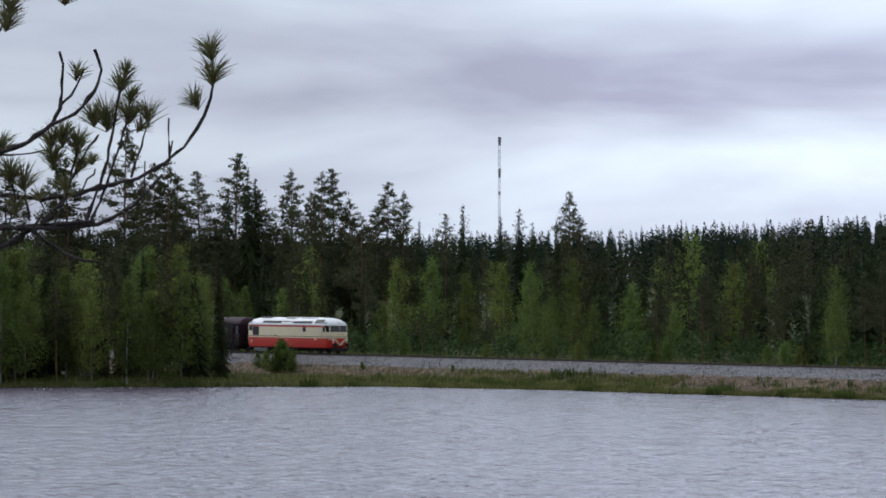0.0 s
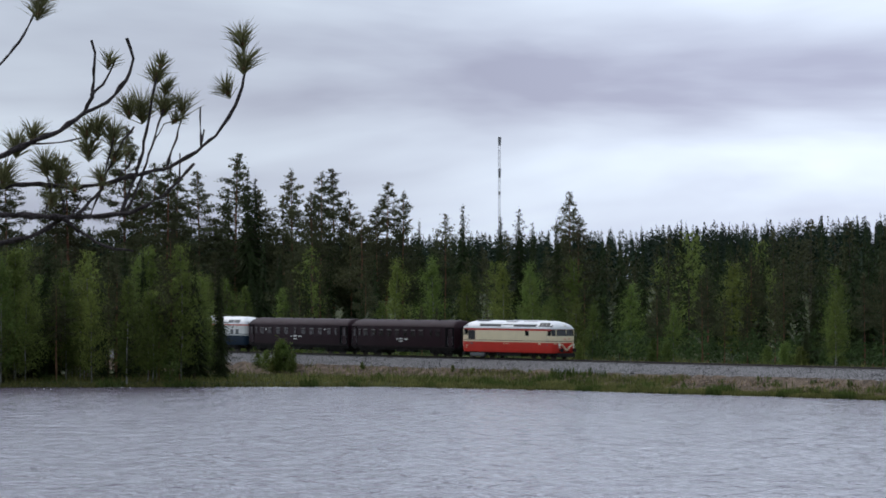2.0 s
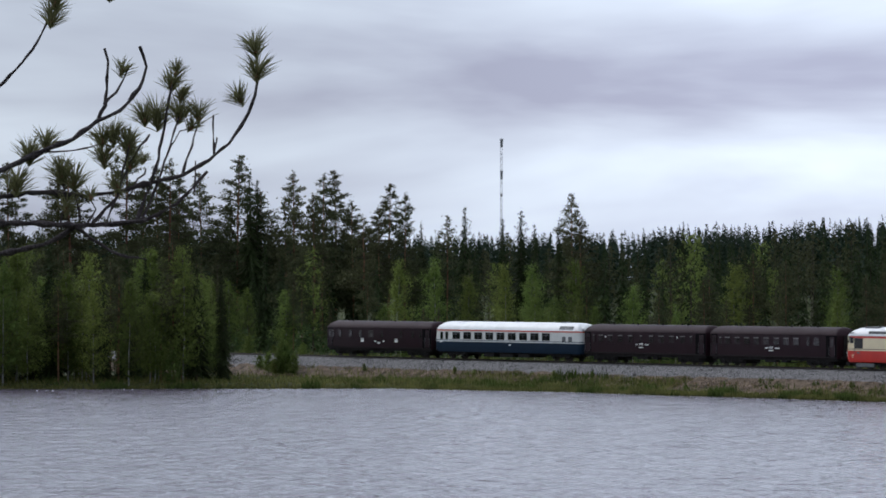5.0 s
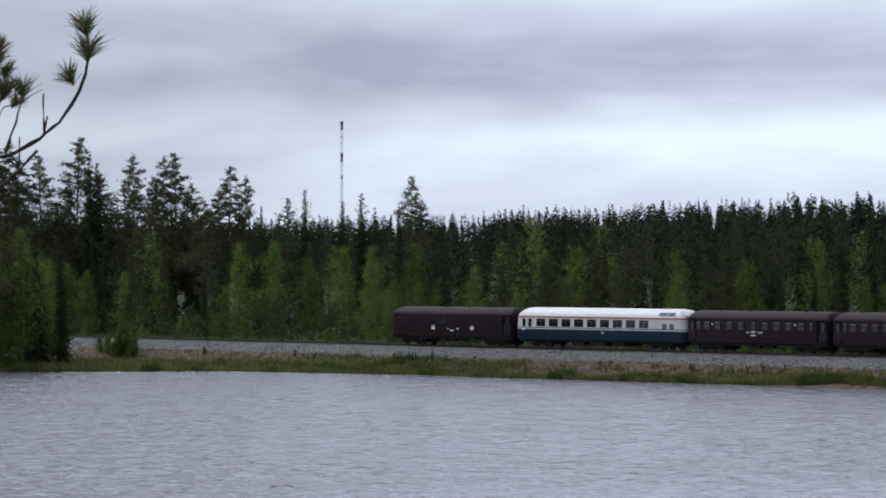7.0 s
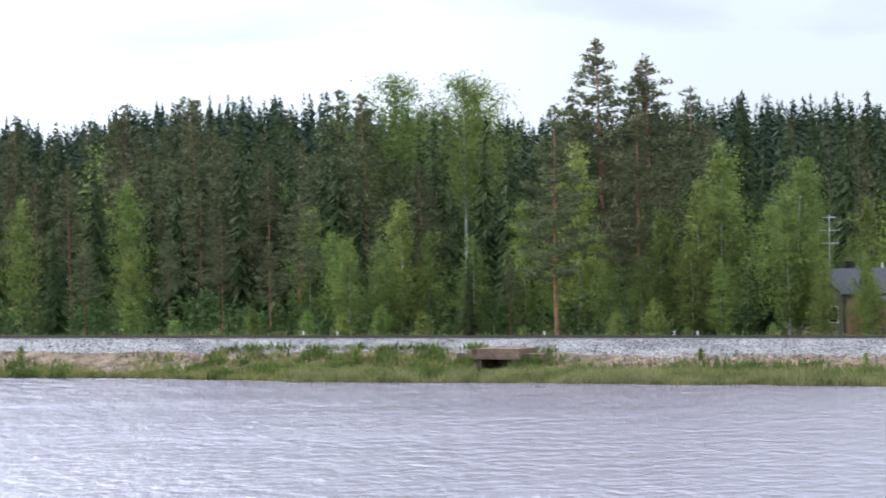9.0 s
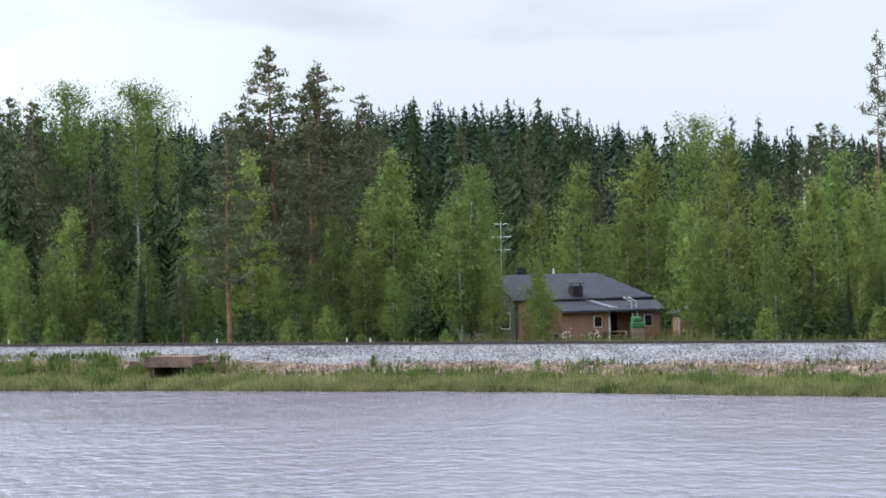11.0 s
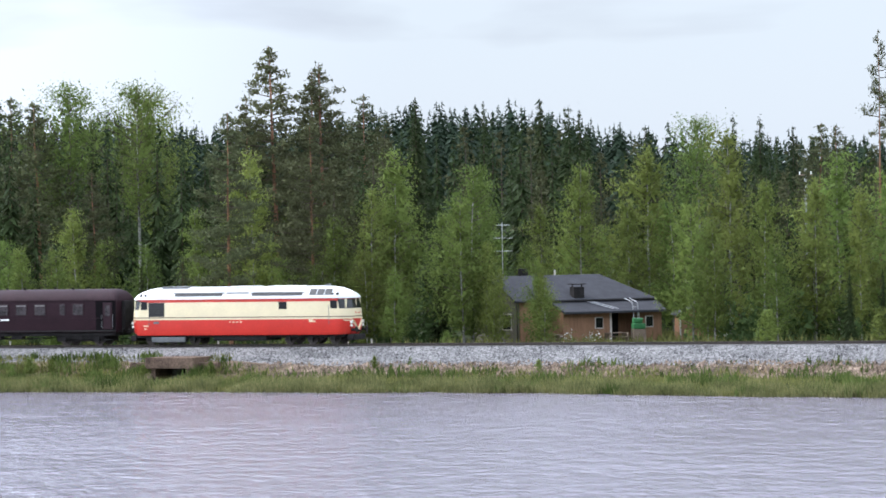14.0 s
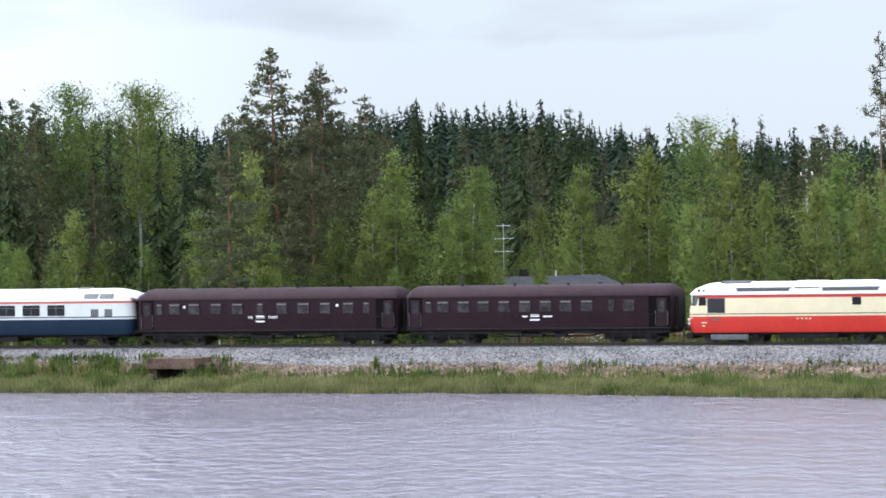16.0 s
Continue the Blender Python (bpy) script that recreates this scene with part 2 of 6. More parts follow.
def triangles(name, tri, material):
    """A mesh of loose triangles from an array (n, 3, 3)."""
    n = len(tri)
    me = bpy.data.meshes.new(name)
    me.vertices.add(n * 3)
    me.vertices.foreach_set("co", np.asarray(tri, dtype=np.float32).ravel())
    me.loops.add(n * 3)
    me.loops.foreach_set("vertex_index", np.arange(n * 3, dtype=np.int32))
    me.polygons.add(n)
    me.polygons.foreach_set("loop_start", np.arange(0, n * 3, 3, dtype=np.int32))
    me.materials.append(material)
    me.update(calc_edges=True)
    me.validate()
    return me


def sprays(centres, size, rng, droop=0.0, flat=0.0):
    """Small leaf-like triangles, one at each centre, turned at random."""
    n = len(centres)
    a = rng.normal(size=(n, 3))
    a[:, 2] = a[:, 2] * (1 - flat) - droop
    a /= np.linalg.norm(a, axis=1, keepdims=True)
    b = rng.normal(size=(n, 3))
    b -= (b * a).sum(1, keepdims=True) * a
    b /= np.linalg.norm(b, axis=1, keepdims=True)
    s = (size * rng.uniform(0.6, 1.4, n))[:, None]
    w = s * rng.uniform(0.3, 0.55, n)[:, None]
    return np.stack([centres - a * s * 0.5 - b * w * 0.5, centres - a * s * 0.3 + b * w * 0.6, centres + a * s * 0.6], axis=1)


def boughs(x, y, z, h, r, rng, n, low=0.05, point=0.8):
    """Pointed drooping boughs all round a stem, one triangle each: the body of a conifer."""
    f = low + (0.985 - low) * (np.arange(n) + rng.random(n)) / n
    rad = (r * (1 - f) ** point + 0.04 * r) * rng.uniform(0.55, 1.2, n)
    a = np.arange(n) * 2.4 + rng.uniform(-0.5, 0.5, n)
    ux, uy = np.cos(a), np.sin(a)
    w = (rad * rng.uniform(0.3, 0.5, n) + 0.03 * r) * min(1.0, 6.0 / n ** 0.5)
    zz = z + h * f
    up, down = rad * rng.uniform(0.25, 0.6, n), rad * rng.uniform(0.1, 0.5, n)
    left = np.stack([x + ux * rad * 0.2 - uy * w, y + uy * rad * 0.2 + ux * w, zz + up * rng.uniform(0.2, 1.0, n)], 1)
    right = np.stack([x + ux * rad * 0.2 + uy * w, y + uy * rad * 0.2 - ux * w, zz + up * rng.uniform(0.2, 1.0, n)], 1)
    tip = np.stack([x + ux * rad, y + uy * rad, zz - down], 1)
    top = np.array([[[x - 0.035 * r, y, z + h * 0.93], [x + 0.035 * r, y, z + h * 0.93], [x, y, z + h * 1.01]]])
    return np.concatenate([np.stack([left, right, tip], 1), top])


def clumped(base, tip, k, groups, spread, rng, inner=0.35):
    """k leaf centres gathered in a few loose groups along a limb."""
    w = rng.uniform(inner, 1.06, groups)
    g = base + (tip - base) * w[:, None] + rng.normal(size=(groups, 3)) * np.asarray(spread) * 0.8
    return g[rng.integers(0, groups, k)] + rng.normal(size=(k, 3)) * np.asarray(spread)


# ---- trees, of unit-true size; three looks of each kind and two finenesses
def trunk_line(h, rng, lean=0.02, n=7):
    p = np.zeros((n, 3))
    p[:, 2] = np.linspace(-0.3, h, n)
    p[1:, :2] = np.cumsum(rng.normal(scale=lean * h / n, size=(n - 1, 2)), axis=0)
    return p


def along(p, z):
    return np.array([np.interp(z, p[:, 2], p[:, 0]), np.interp(z, p[:, 2], p[:, 1]), z])


def pine_meshes(h, seed, count, low=0.4, wide=1.0):
    rng = np.random.default_rng(seed)
    p = trunk_line(h, rng)
    r = h * 0.0105
    chunks = [bent_tube(p, list(np.linspace(r, r * 0.15, len(p))))]
    limbs = int(40 + h * 2.4) if low < 0.6 else 34
    cent = []
    for i in range(limbs):
        f = low + (1 - low) * (i + rng.uniform(0, 1)) / limbs
        u = (f - low) / (1 - low)
        ln = wide * h * (0.012 + 0.215 * (1 - u) ** 0.85 * min(1, 0.5 + 2.5 * u)) * rng.uniform(0.55, 1.15)
        a = rng.uniform(0, 2 * math.pi)
        up = rng.uniform(-0.12, 0.2) + 0.3 * u
        base = along(p, f * h * 0.995)
        tip = base + np.array([math.cos(a) * ln, math.sin(a) * ln, up * ln])
        chunks.append(bent_tube([base, (base + tip) / 2 + [0, 0, -0.05 * ln], tip], [r * 0.2, r * 0.14, r * 0.06], 3))
        k = max(5, int(count / limbs * ln / (0.09 * wide * h) * rng.uniform(0.7, 1.3)))
        cent.append(clumped(base, tip, k, 6, [0.075 * ln + 0.09, 0.075 * ln + 0.09, 0.03 * ln + 0.07], rng))
    for i in range(int(rng.integers(3, 7))):
        f = rng.uniform(0.2, low)
        a, ln = rng.uniform(0, 6.28), rng.uniform(0.4, 1.4)
        base = along(p, f * h)
        chunks.append(bent_tube([base, base + [math.cos(a) * ln, math.sin(a) * ln, -0.1]], [r * 0.15, r * 0.05], 3))
    cent = np.concatenate(cent)
    stem = merged("pine_trunk", chunks, M_PINE_BARK)
    stem.materials.append(M_DARK_BARK)
    stem.polygons.foreach_set("material_index", [0 if k < len(chunks[0][1]) else 1 for k in range(len(stem.polygons))])
    return stem, triangles("pine_crown", sprays(cent, 0.27 if count > 1200 else 0.45, rng), M_PINE)


def spruce_meshes(h, seed, count, wide=0.2, low=0.06):
    rng = np.random.default_rng(seed)
    p = trunk_line(h, rng, 0.006)
    r = h * 0.0105
    chunks = [bent_tube(p, list(np.linspace(r, r * 0.1, len(p))))]
    limbs = int(h * 4.5)
    cent = []
    for i in range(limbs):
        f = low + (1 - low) * (i + rng.uniform(0, 1)) / limbs
        ln = (h * wide * (1 - f) ** 0.85 + 0.12) * rng.uniform(0.6, 1.2)
        a = i * 2.4 + rng.uniform(-0.6, 0.6)
        base = along(p, f * h)
        tip = base + np.array([math.cos(a) * ln, math.sin(a) * ln, (-0.3 + 0.55 * f) * ln])
        if ln > 1.0 and count > 1200:
            chunks.append(bent_tube([base, tip], [r * 0.15, r * 0.05], 3))
        k = max(2, int(count / limbs * (0.35 + 1.3 * (1 - f)) * rng.uniform(0.7, 1.3)))
        w = rng.uniform(0.15, 1.05, k) ** 0.75
        c = base + (tip - base) * w[:, None]
        cent.append(c + rng.normal(size=(k, 3)) * [0.09 * ln + 0.05, 0.09 * ln + 0.05, 0.05 * ln + 0.07])
    top = along(p, h)
    cent.append(top + rng.normal(size=(8, 3)) * [0.04, 0.04, 0.3])
    cent = np.concatenate(cent)
    return merged("spruce_trunk", chunks, M_DARK_BARK), triangles("spruce_crown", np.concatenate([sprays(cent, 0.2 if count > 1200 else 0.4, rng, droop=0.4), boughs(0, 0, 0, h * 0.98, h * wide * 0.7, rng, 640 if count > 1200 else 330)]), M_SPRUCE)


def birch_meshes(h, seed, count, low=0.1, wide=0.265, airy=False):
    rng = np.random.default_rng(seed)
    p = trunk_line(h, rng, 0.03)
    r = h * 0.0085
    chunks = [bent_tube(p, list(np.linspace(r, r * 0.12, len(p))))]
    limbs = int(30 + h * 1.6)
    cent = []
    lop = rng.uniform(0, 6.28)
    for i in range(limbs):
        u = (i + rng.uniform(0, 1)) / limbs
        f = low + (0.985 - low) * u
        # fullest low down and drawn out to a point; an old airy crown is round
        full = math.sin(math.pi * min(1.0, 0.14 + 0.86 * u)) ** 0.7 if airy else min(1.0, 0.6 + 2.0 * u) * (1 - u) ** 0.62
        a = i * 2.4 + rng.uniform(-0.7, 0.7)
        ln = h * wide * (0.1 + 1.12 * full) * rng.uniform(0.6, 1.12) * (1 + 0.18 * math.cos(a - lop))
        base = along(p, f * h * 0.97)
        tip = base + np.array([math.cos(a) * ln * 0.82, math.sin(a) * ln * 0.82, ln * rng.uniform(0.3, 0.8)])
        chunks.append(bent_tube([base, (base + tip) / 2 + [0, 0, -0.06 * ln], tip], [r * 0.28, r * 0.18, r * 0.06], 3))
        k = max(3, int(count / limbs * (0.35 + 1.1 * full) * rng.uniform(0.7, 1.3)))
        sp = 0.07 * ln + (0.16 if airy else 0.12)
        c = clumped(base, tip, k, 5, [sp, sp, sp * 1.15], rng, 0.3)
        c[:, 2] -= rng.uniform(0, 0.22 * ln, k)
        cent.append(c)
    cent = np.concatenate(cent)
    core = cent[rng.random(len(cent)) < (0.03 if airy else 0.13)] * [0.62, 0.62, 0.97]
    stem = merged("birch_trunk", chunks, M_BIRCH_BARK)
    stem.materials.append(M_DARK_BARK)
    stem.polygons.foreach_set("material_index", [0 if k < len(chunks[0][1]) else 1 for k in range(len(stem.polygons))])
    return stem, triangles("birch_crown", np.concatenate([sprays(cent, 0.2 if count > 1200 else 0.27, rng, droop=0.3), sprays(core, 0.55, rng, droop=0.5)]), M_BIRCH)


KINDS = {"pine": (pine_meshes, 17.0), "spruce": (spruce_meshes, 16.0), "birch": (birch_meshes, 13.0)}
TREE_WORDS = {"pine": "tall Scots pine with bare reddish trunk and ragged crown", "spruce": "dark green narrow conical spruce in the forest",
              "birch": "light green leafy birch with pale thin trunk"}
STOCK = {}
for kind, (build, h) in KINDS.items():
    for fine, count in ((1, {"pine": 3600, "spruce": 2600, "birch": 4300}[kind]), (0, {"pine": 560, "spruce": 320, "birch": 1000}[kind])):
        STOCK[kind, fine] = [build(h, 11 + 7 * k + (0 if fine else 100), count) for k in range(5 if fine else 4)]
STOCK["tall_pine", 1] = [pine_meshes(24.0, 301 + k, 1900, 0.64, 0.7) for k in range(2)]
STOCK["old_pine", 1] = [pine_meshes(20.0, 321 + k, 7600, 0.26, 1.0) for k in range(3)]
STOCK["tall_birch", 1] = [birch_meshes(20.0, 361 + k, 6500, 0.46, 0.19, True) for k in range(2)]
STOCK["bush", 1] = [birch_meshes(4.0, 341 + k, 1500, 0.03, 0.46) for k in range(3)]
HEIGHTS = {"pine": 17.0, "spruce": 16.0, "birch": 13.0, "tall_pine": 24.0, "tall_birch": 20.0, "old_pine": 20.0, "bush": 4.0}
WORDS = dict(TREE_WORDS, tall_birch="tall old birch with an airy pale green crown", tall_pine="very tall slim pine with a sparse top crown", old_pine="tall old pine with branches far down the trunk",
             bush="low leafy green willow bush by the railway bank")
tree_rng = random.Random(5)


def tree(kind, x, y, z, h, fine=1, group="forest trees"):
    trunk, crown = tree_rng.choice(STOCK[kind, fine])
    s = h / HEIGHTS[kind]
    wide = s * tree_rng.uniform(0.85, 1.15) * (0.55 if kind == "tall_pine" else 1.0)
    cat = "bush" if kind == "bush" else kind.split("_")[-1] + " tree"
    ob = thing({"bush": "bush"}.get(kind, kind.split("_")[-1] + "_tree"), WORDS[kind], cat, group=group)
    ob.matrix_basis = Matrix.LocRotScale((x, y, z), Euler((0, 0, tree_rng.uniform(0, 6.28))), (wide, wide, s))
    part("trunk", trunk, None, ob)
    part("crown", crown, None, ob)
    return ob


# ---- terrain
def smooth(a, b, v):
    t = min(1.0, max(0.0, (v - a) / (b - a)))
    return t * t * (3 - 2 * t)


SHORE_X = [-900, -520, -440, -424, -414, -405, -383, -335, -303, -267, -218, -177, -156, -120, -86, 0, 600]
SHORE_Y = [150, 195, 222, 244, 260, 276, 282, 286, 289, 290, 288, 287, 282.7, 281.5, 273, 250, 200]


def shore(x):
    """Where the far bank meets the water: a headland reaches into the lake in the west."""
    return float(np.interp(x, SHORE_X, SHORE_Y)) + 0.35 * math.sin(x * 0.21) + 0.25 * math.sin(x * 0.61 + 1)


def track_y(x):
    """The railway bends a little round the lake."""
    return TRACK - 3.9e-5 * (x + 139.0) ** 2 if x < -139 else TRACK


def track_z(x):
    return RAIL


RIDGE_X = [-200, 900, 1200, 1568, 1850, 2430, 2960, 3280, 3660, 4140, 4750, 5200, 5560, 6100]
RIDGE_Y = [415, 412, 400, 382, 373, 366, 372, 330, 300, 290, 300, 275, 320, 325]


def top_z(X, y, Y):
    """Height of a thing at depth y whose top stands at Y in the skyline."""
    return EYE + y / math.cos(bearing(X)) * math.tan((horizon(X) - Y) / F)


def ground_z(x, y):
    rough = 0.35 * noise.noise(Vector((x * 0.05, y * 0.05, 3.1)))
    s = shore(x)
    far = -1.4 + 1.4 * smooth(s - 9, s + 0.3, y) + 0.5 * smooth(s, s + 5, y) + 1.6 * smooth(track_y(x) + 1, track_y(x) + 9, y)
    X = 8385.0 + F * math.atan2(x, max(y, 1.0))
    crest = top_z(X, 700.0, float(np.interp(X, RIDGE_X, RIDGE_Y))) - 15.5
    hill = max(0.0, crest) * smooth(TRACK + 22, 700, y) * (1 - 0.6 * smooth(760, 1600, y))
    hill += rough * smooth(TRACK + 5, TRACK + 16, y)
    rr = math.hypot(x, y)
    near = (10.7 - max(0.0, rr - 5) * 0.2) if y < 190 else -9
    back = 9.0 if y < -20 else -9
    z = far + hill
    if y < 120 and x > -300:
        z = max(-1.4, near, back * smooth(-20, -80, y) if y < -20 else -1.4)
    return z


def spaced(stops):
    v = []
    for a, b, step in stops:
        n = max(1, round((b - a) / step))
        v += [a + (b - a) * i / n for i in range(n)]
    return v + [stops[-1][1]]


def build_ground():
    xs = spaced([(-4000, -1600, 200), (-1600, -600, 28), (-600, -60, 4), (-60, 400, 28), (400, 4000, 200)])
    ys = spaced([(-4000, -120, 250), (-120, 0, 10), (0, 120, 8), (120, 200, 8), (200, 260, 4), (260, 320, 2.0), (320, 480, 8), (480, 1000, 25), (1000, 4500, 200)])
    verts = [(x, y, ground_z(x, y)) for y in ys for x in xs]
    nx = len(xs)
    faces = [(j * nx + i, j * nx + i + 1, (j + 1) * nx + i + 1, (j + 1) * nx + i) for j in range(len(ys) - 1) for i in range(nx - 1)]
    me = merged("ground", [(verts, faces)], M_SOIL, True)
    return tagged(new("ground", me), "dark green forest floor and lake shore", "ground", kind="structure")


ground = build_ground()

bm = bmesh.new()
bmesh.ops.create_grid(bm, x_segments=2, y_segments=2, size=1)
for v in bm.verts:
    v.co = Vector((v.co.x * 900 - 250, v.co.y * 330 + 60, 0))
water = tagged(part("water", bm, M_WATER), "grey rippled lake water under a cloudy sky", "lake", kind="structure")


# ---- railway
def build_bank():
    """The embankment: ballast shoulder above, sandy slope below."""
    xs = spaced([(-1100, -600, 8), (-600, -150, 1.5), (-150, -143, 0.2), (-143, -60, 1.5), (-60, 300, 8)])
    prof_top = [(3.6, RAIL - 0.9), (2.4, RAIL - 0.22), (-2.2, RAIL - 0.22), (-4.15, RAIL - 1.18), (-4.9, RAIL - 1.5)]
    prof_low = [(-3.0, RAIL - 0.78), (-4.3, RAIL - 1.22), (-5.6, RAIL - 1.75), (-7.6, RAIL - 2.35), (-10.5, RAIL - 3.3)]
    res = []
    for name, prof, m, amp in (("ballast", prof_top, M_BALLAST, 0.07), ("bank", prof_low, M_SAND, 0.12)):
        verts, faces = [], []
        fine = []
        for (a, za), (b, zb) in zip(prof, prof[1:]):
            k = max(2, int(abs(a - b) / 0.45))
            fine += [(a + (b - a) * i / k, za + (zb - za) * i / k) for i in range(k)]
        fine.append(prof[-1])
        for x in xs:
            for dy, z in fine:
                w = amp * noise.noise(Vector((x * 0.6, dy * 0.9, 1.7))) + 0.5 * amp * noise.noise(Vector((x * 1.9, dy * 2.1, 4)))
                if name == "ballast" and abs(dy) < 2.2:
                    w *= 0.3
                if name == "bank" and -5.2 < dy:
                    w -= 0.4 * smooth(-141, -128, x) * smooth(-5.0, -4.5, dy)
                if abs(x + 146.8) < 1.2 and dy < -3.4:
                    z, w = min(z, 0.2), 0
                verts.append((x, track_y(x) + dy, z + w + track_z(x) - RAIL))
        n = len(fine)
        faces = [(i * n + j, i * n + j + 1, (i + 1) * n + j + 1, (i + 1) * n + j) for i in range(len(xs) - 1) for j in range(n - 1)]
        me = merged(name, [(verts, faces)], m)
        res.append(me)
    return res


ballast_mesh, bank_mesh = build_bank()
tagged(new("ballast", ballast_mesh), "grey crushed stone ballast under the railway track", "ballast", kind="structure")
tagged(new("bank", bank_mesh), "sandy reddish lower slope of the railway bank", "embankment", kind="structure")

track = thing("railway_track", "single railway track with dark steel rails on ballast", "railway track", pose(0, 0, 0), kind="structure")
RAIL_X = spaced([(-1100, -600, 20), (-600, -60, 5), (-60, 300, 20)])
for side in (-0.76, 0.76):
    verts, faces = [], []
    prof = [(-0.035, 0), (0.035, 0), (0.035, -0.05), (0.012, -0.06), (0.012, -0.14), (0.07, -0.165), (-0.07, -0.165), (-0.012, -0.14), (-0.012, -0.06), (-0.035, -0.05)]
    for x in RAIL_X:
        verts += [(x, track_y(x) + side + a, track_z(x) + b) for a, b in prof]
    n = len(prof)
    faces = [(i * n + j, i * n + (j + 1) % n, (i + 1) * n + (j + 1) % n, (i + 1) * n + j) for i in range(len(RAIL_X) - 1) for j in range(n)]
    part("rail", merged("rail", [(verts, faces)], M_RAIL), None, track)
chunks = []
for i in range(900):
    x = -610 + i * 0.61
    v = [(x + a, track_y(x) + b, track_z(x) + c) for a in (-0.12, 0.12) for b in (-1.3, 1.3) for c in (-0.3, -0.165)]
    chunks.append((v, [(0, 1, 3, 2), (4, 6, 7, 5), (0, 4, 5, 1), (2, 3, 7, 6), (1, 5, 7, 3)]))
tagged(part("sleepers", merged("sleepers", chunks, M_SLEEPER), None, track), "concrete sleepers half sunk in ballast", kind="stuff")


# ---- forest
SKY_X = [-200, 0, 150, 300, 400, 700, 900, 1050, 1200, 1450, 1568, 1850, 2030, 2430, 2530, 2960, 3150, 3280, 3520, 3660, 3950, 4040, 4140, 4400, 4750, 5130, 5350, 5450, 5560, 5900, 6100]
SKY_Y = [400, 400, 400, 400, 410, 420, 412, 412, 400, 388, 382, 373, 380, 356, 374, 378, 336, 320, 288, 280, 318, 282, 270, 258, 308, 265, 262, 290, 322, 325, 325]


def plant(kind, X, y, Y, fine=1, base=None):
    """A tree by its bearing, its depth and the skyline height of its top."""
    x = y * math.tan(bearing(X))
    z = ground_z(x, y)
    return tree(kind, x, y, z - 0.1, top_z(X, y, Y) - z, fine)


# pines and spruces that stand out against the sky
for kind, X, dy, Y in (("old_pine", 222, 40, 222), ("old_pine", 125, 30, 278), ("old_pine", 104, 34, 272), ("old_pine", 15, 35, 285), ("old_pine", 277, 35, 288), ("old_pine", 296, 30, 280), ("old_pine", 312, 34, 312), ("old_pine", 352, 42, 302), ("old_pine", 254, 40, 318), ("spruce", 452, 42, 318), ("spruce", 310, 50, 330), ("old_pine", 420, 44, 270), ("spruce", 438, 40, 302),
                       ("spruce", 404, 48, 335), ("pine", 460, 46, 335), ("old_pine", 518, 48, 300), ("pine", 500, 52, 345), ("old_pine", 567, 46, 305), ("old_pine", 590, 50, 297),
                       ("pine", 553, 40, 340), ("old_pine", 622, 50, 352), ("pine", 640, 40, 380), ("old_pine", 684, 52, 321), ("old_pine", 712, 48, 338), ("pine", 668, 44, 365), ("spruce", 742, 55, 392),
                       ("pine", 787, 60, 377), ("spruce", 819, 52, 363), ("spruce", 886, 70, 385), ("spruce", 918, 62, 371), ("spruce", 942, 64, 395), ("old_pine", 1006, 58, 338), ("pine", 1022, 50, 380), ("spruce", 985, 52, 392),
                       ("spruce", 1205, 200, 390), ("spruce", 2425, 150, 352), ("spruce", 2190, 170, 366), ("spruce", 3151, 90, 330), ("spruce", 3521, 80, 282), ("spruce", 3661, 80, 270), ("spruce", 3746, 75, 287),
                       ("pine", 3845, 60, 294), ("pine", 4037, 50, 277), ("pine", 4140, 50, 262), ("pine", 4160, 42, 266), ("pine", 4412, 45, 250), ("pine", 4462, 40, 258),
                       ("tall_birch", 4518, 42, 216), ("tall_birch", 4640, 36, 214), ("tall_birch", 4662, 42, 226), ("old_pine", 4884, 38, 158), ("old_pine", 4966, 30, 190), ("old_pine", 4944, 36, 204), ("pine", 4828, 40, 246), ("spruce", 5130, 110, 256),
                       ("spruce", 5250, 140, 262), ("spruce", 5350, 150, 257), ("spruce", 5400, 130, 270), ("spruce", 5418, 120, 274), ("pine", 5040, 70, 245), ("spruce", 5535, 60, 303), ("tall_birch", 5630, 60, 275),
                       ("spruce", 5690, 50, 284), ("spruce", 5737, 60, 287), ("spruce", 5795, 90, 303), ("pine", 5840, 80, 295), ("pine", 5870, 70, 297), ("tall_pine", 5946, 24, 130)):
    plant(kind, X, TRACK + dy, Y)

# birches and pines that stand out in the sunlit edge by the house
for kind, X, dy, Y in (("birch", 5090, 17, 335), ("birch", 5050, 13, 405), ("birch", 5225, 16, 362), ("birch", 5208, 12, 420), ("birch", 5420, 40, 358), ("birch", 5535, 40, 330), ("birch", 5500, 36, 425), ("birch", 5580, 38, 425), ("birch", 5640, 13, 462),
                       ("birch", 5680, 26, 300), ("birch", 5742, 16, 388), ("birch", 5830, 15, 385), ("birch", 5872, 22, 338), ("birch", 4982, 12, 455), ("birch", 4838, 20, 338), ("birch", 4430, 10, 505), ("birch", 4492, 11, 512), ("birch", 4524, 15, 440),
                       ("birch", 4740, 13, 440), ("birch", 4650, 12, 505), ("birch", 5910, 14, 400), ("birch", 5960, 16, 372), ("old_pine", 4798, 9, 275), ("old_pine", 4948, 15, 300), ("pine", 4560, 18, 380)):
    plant(kind, X, TRACK + dy, Y)

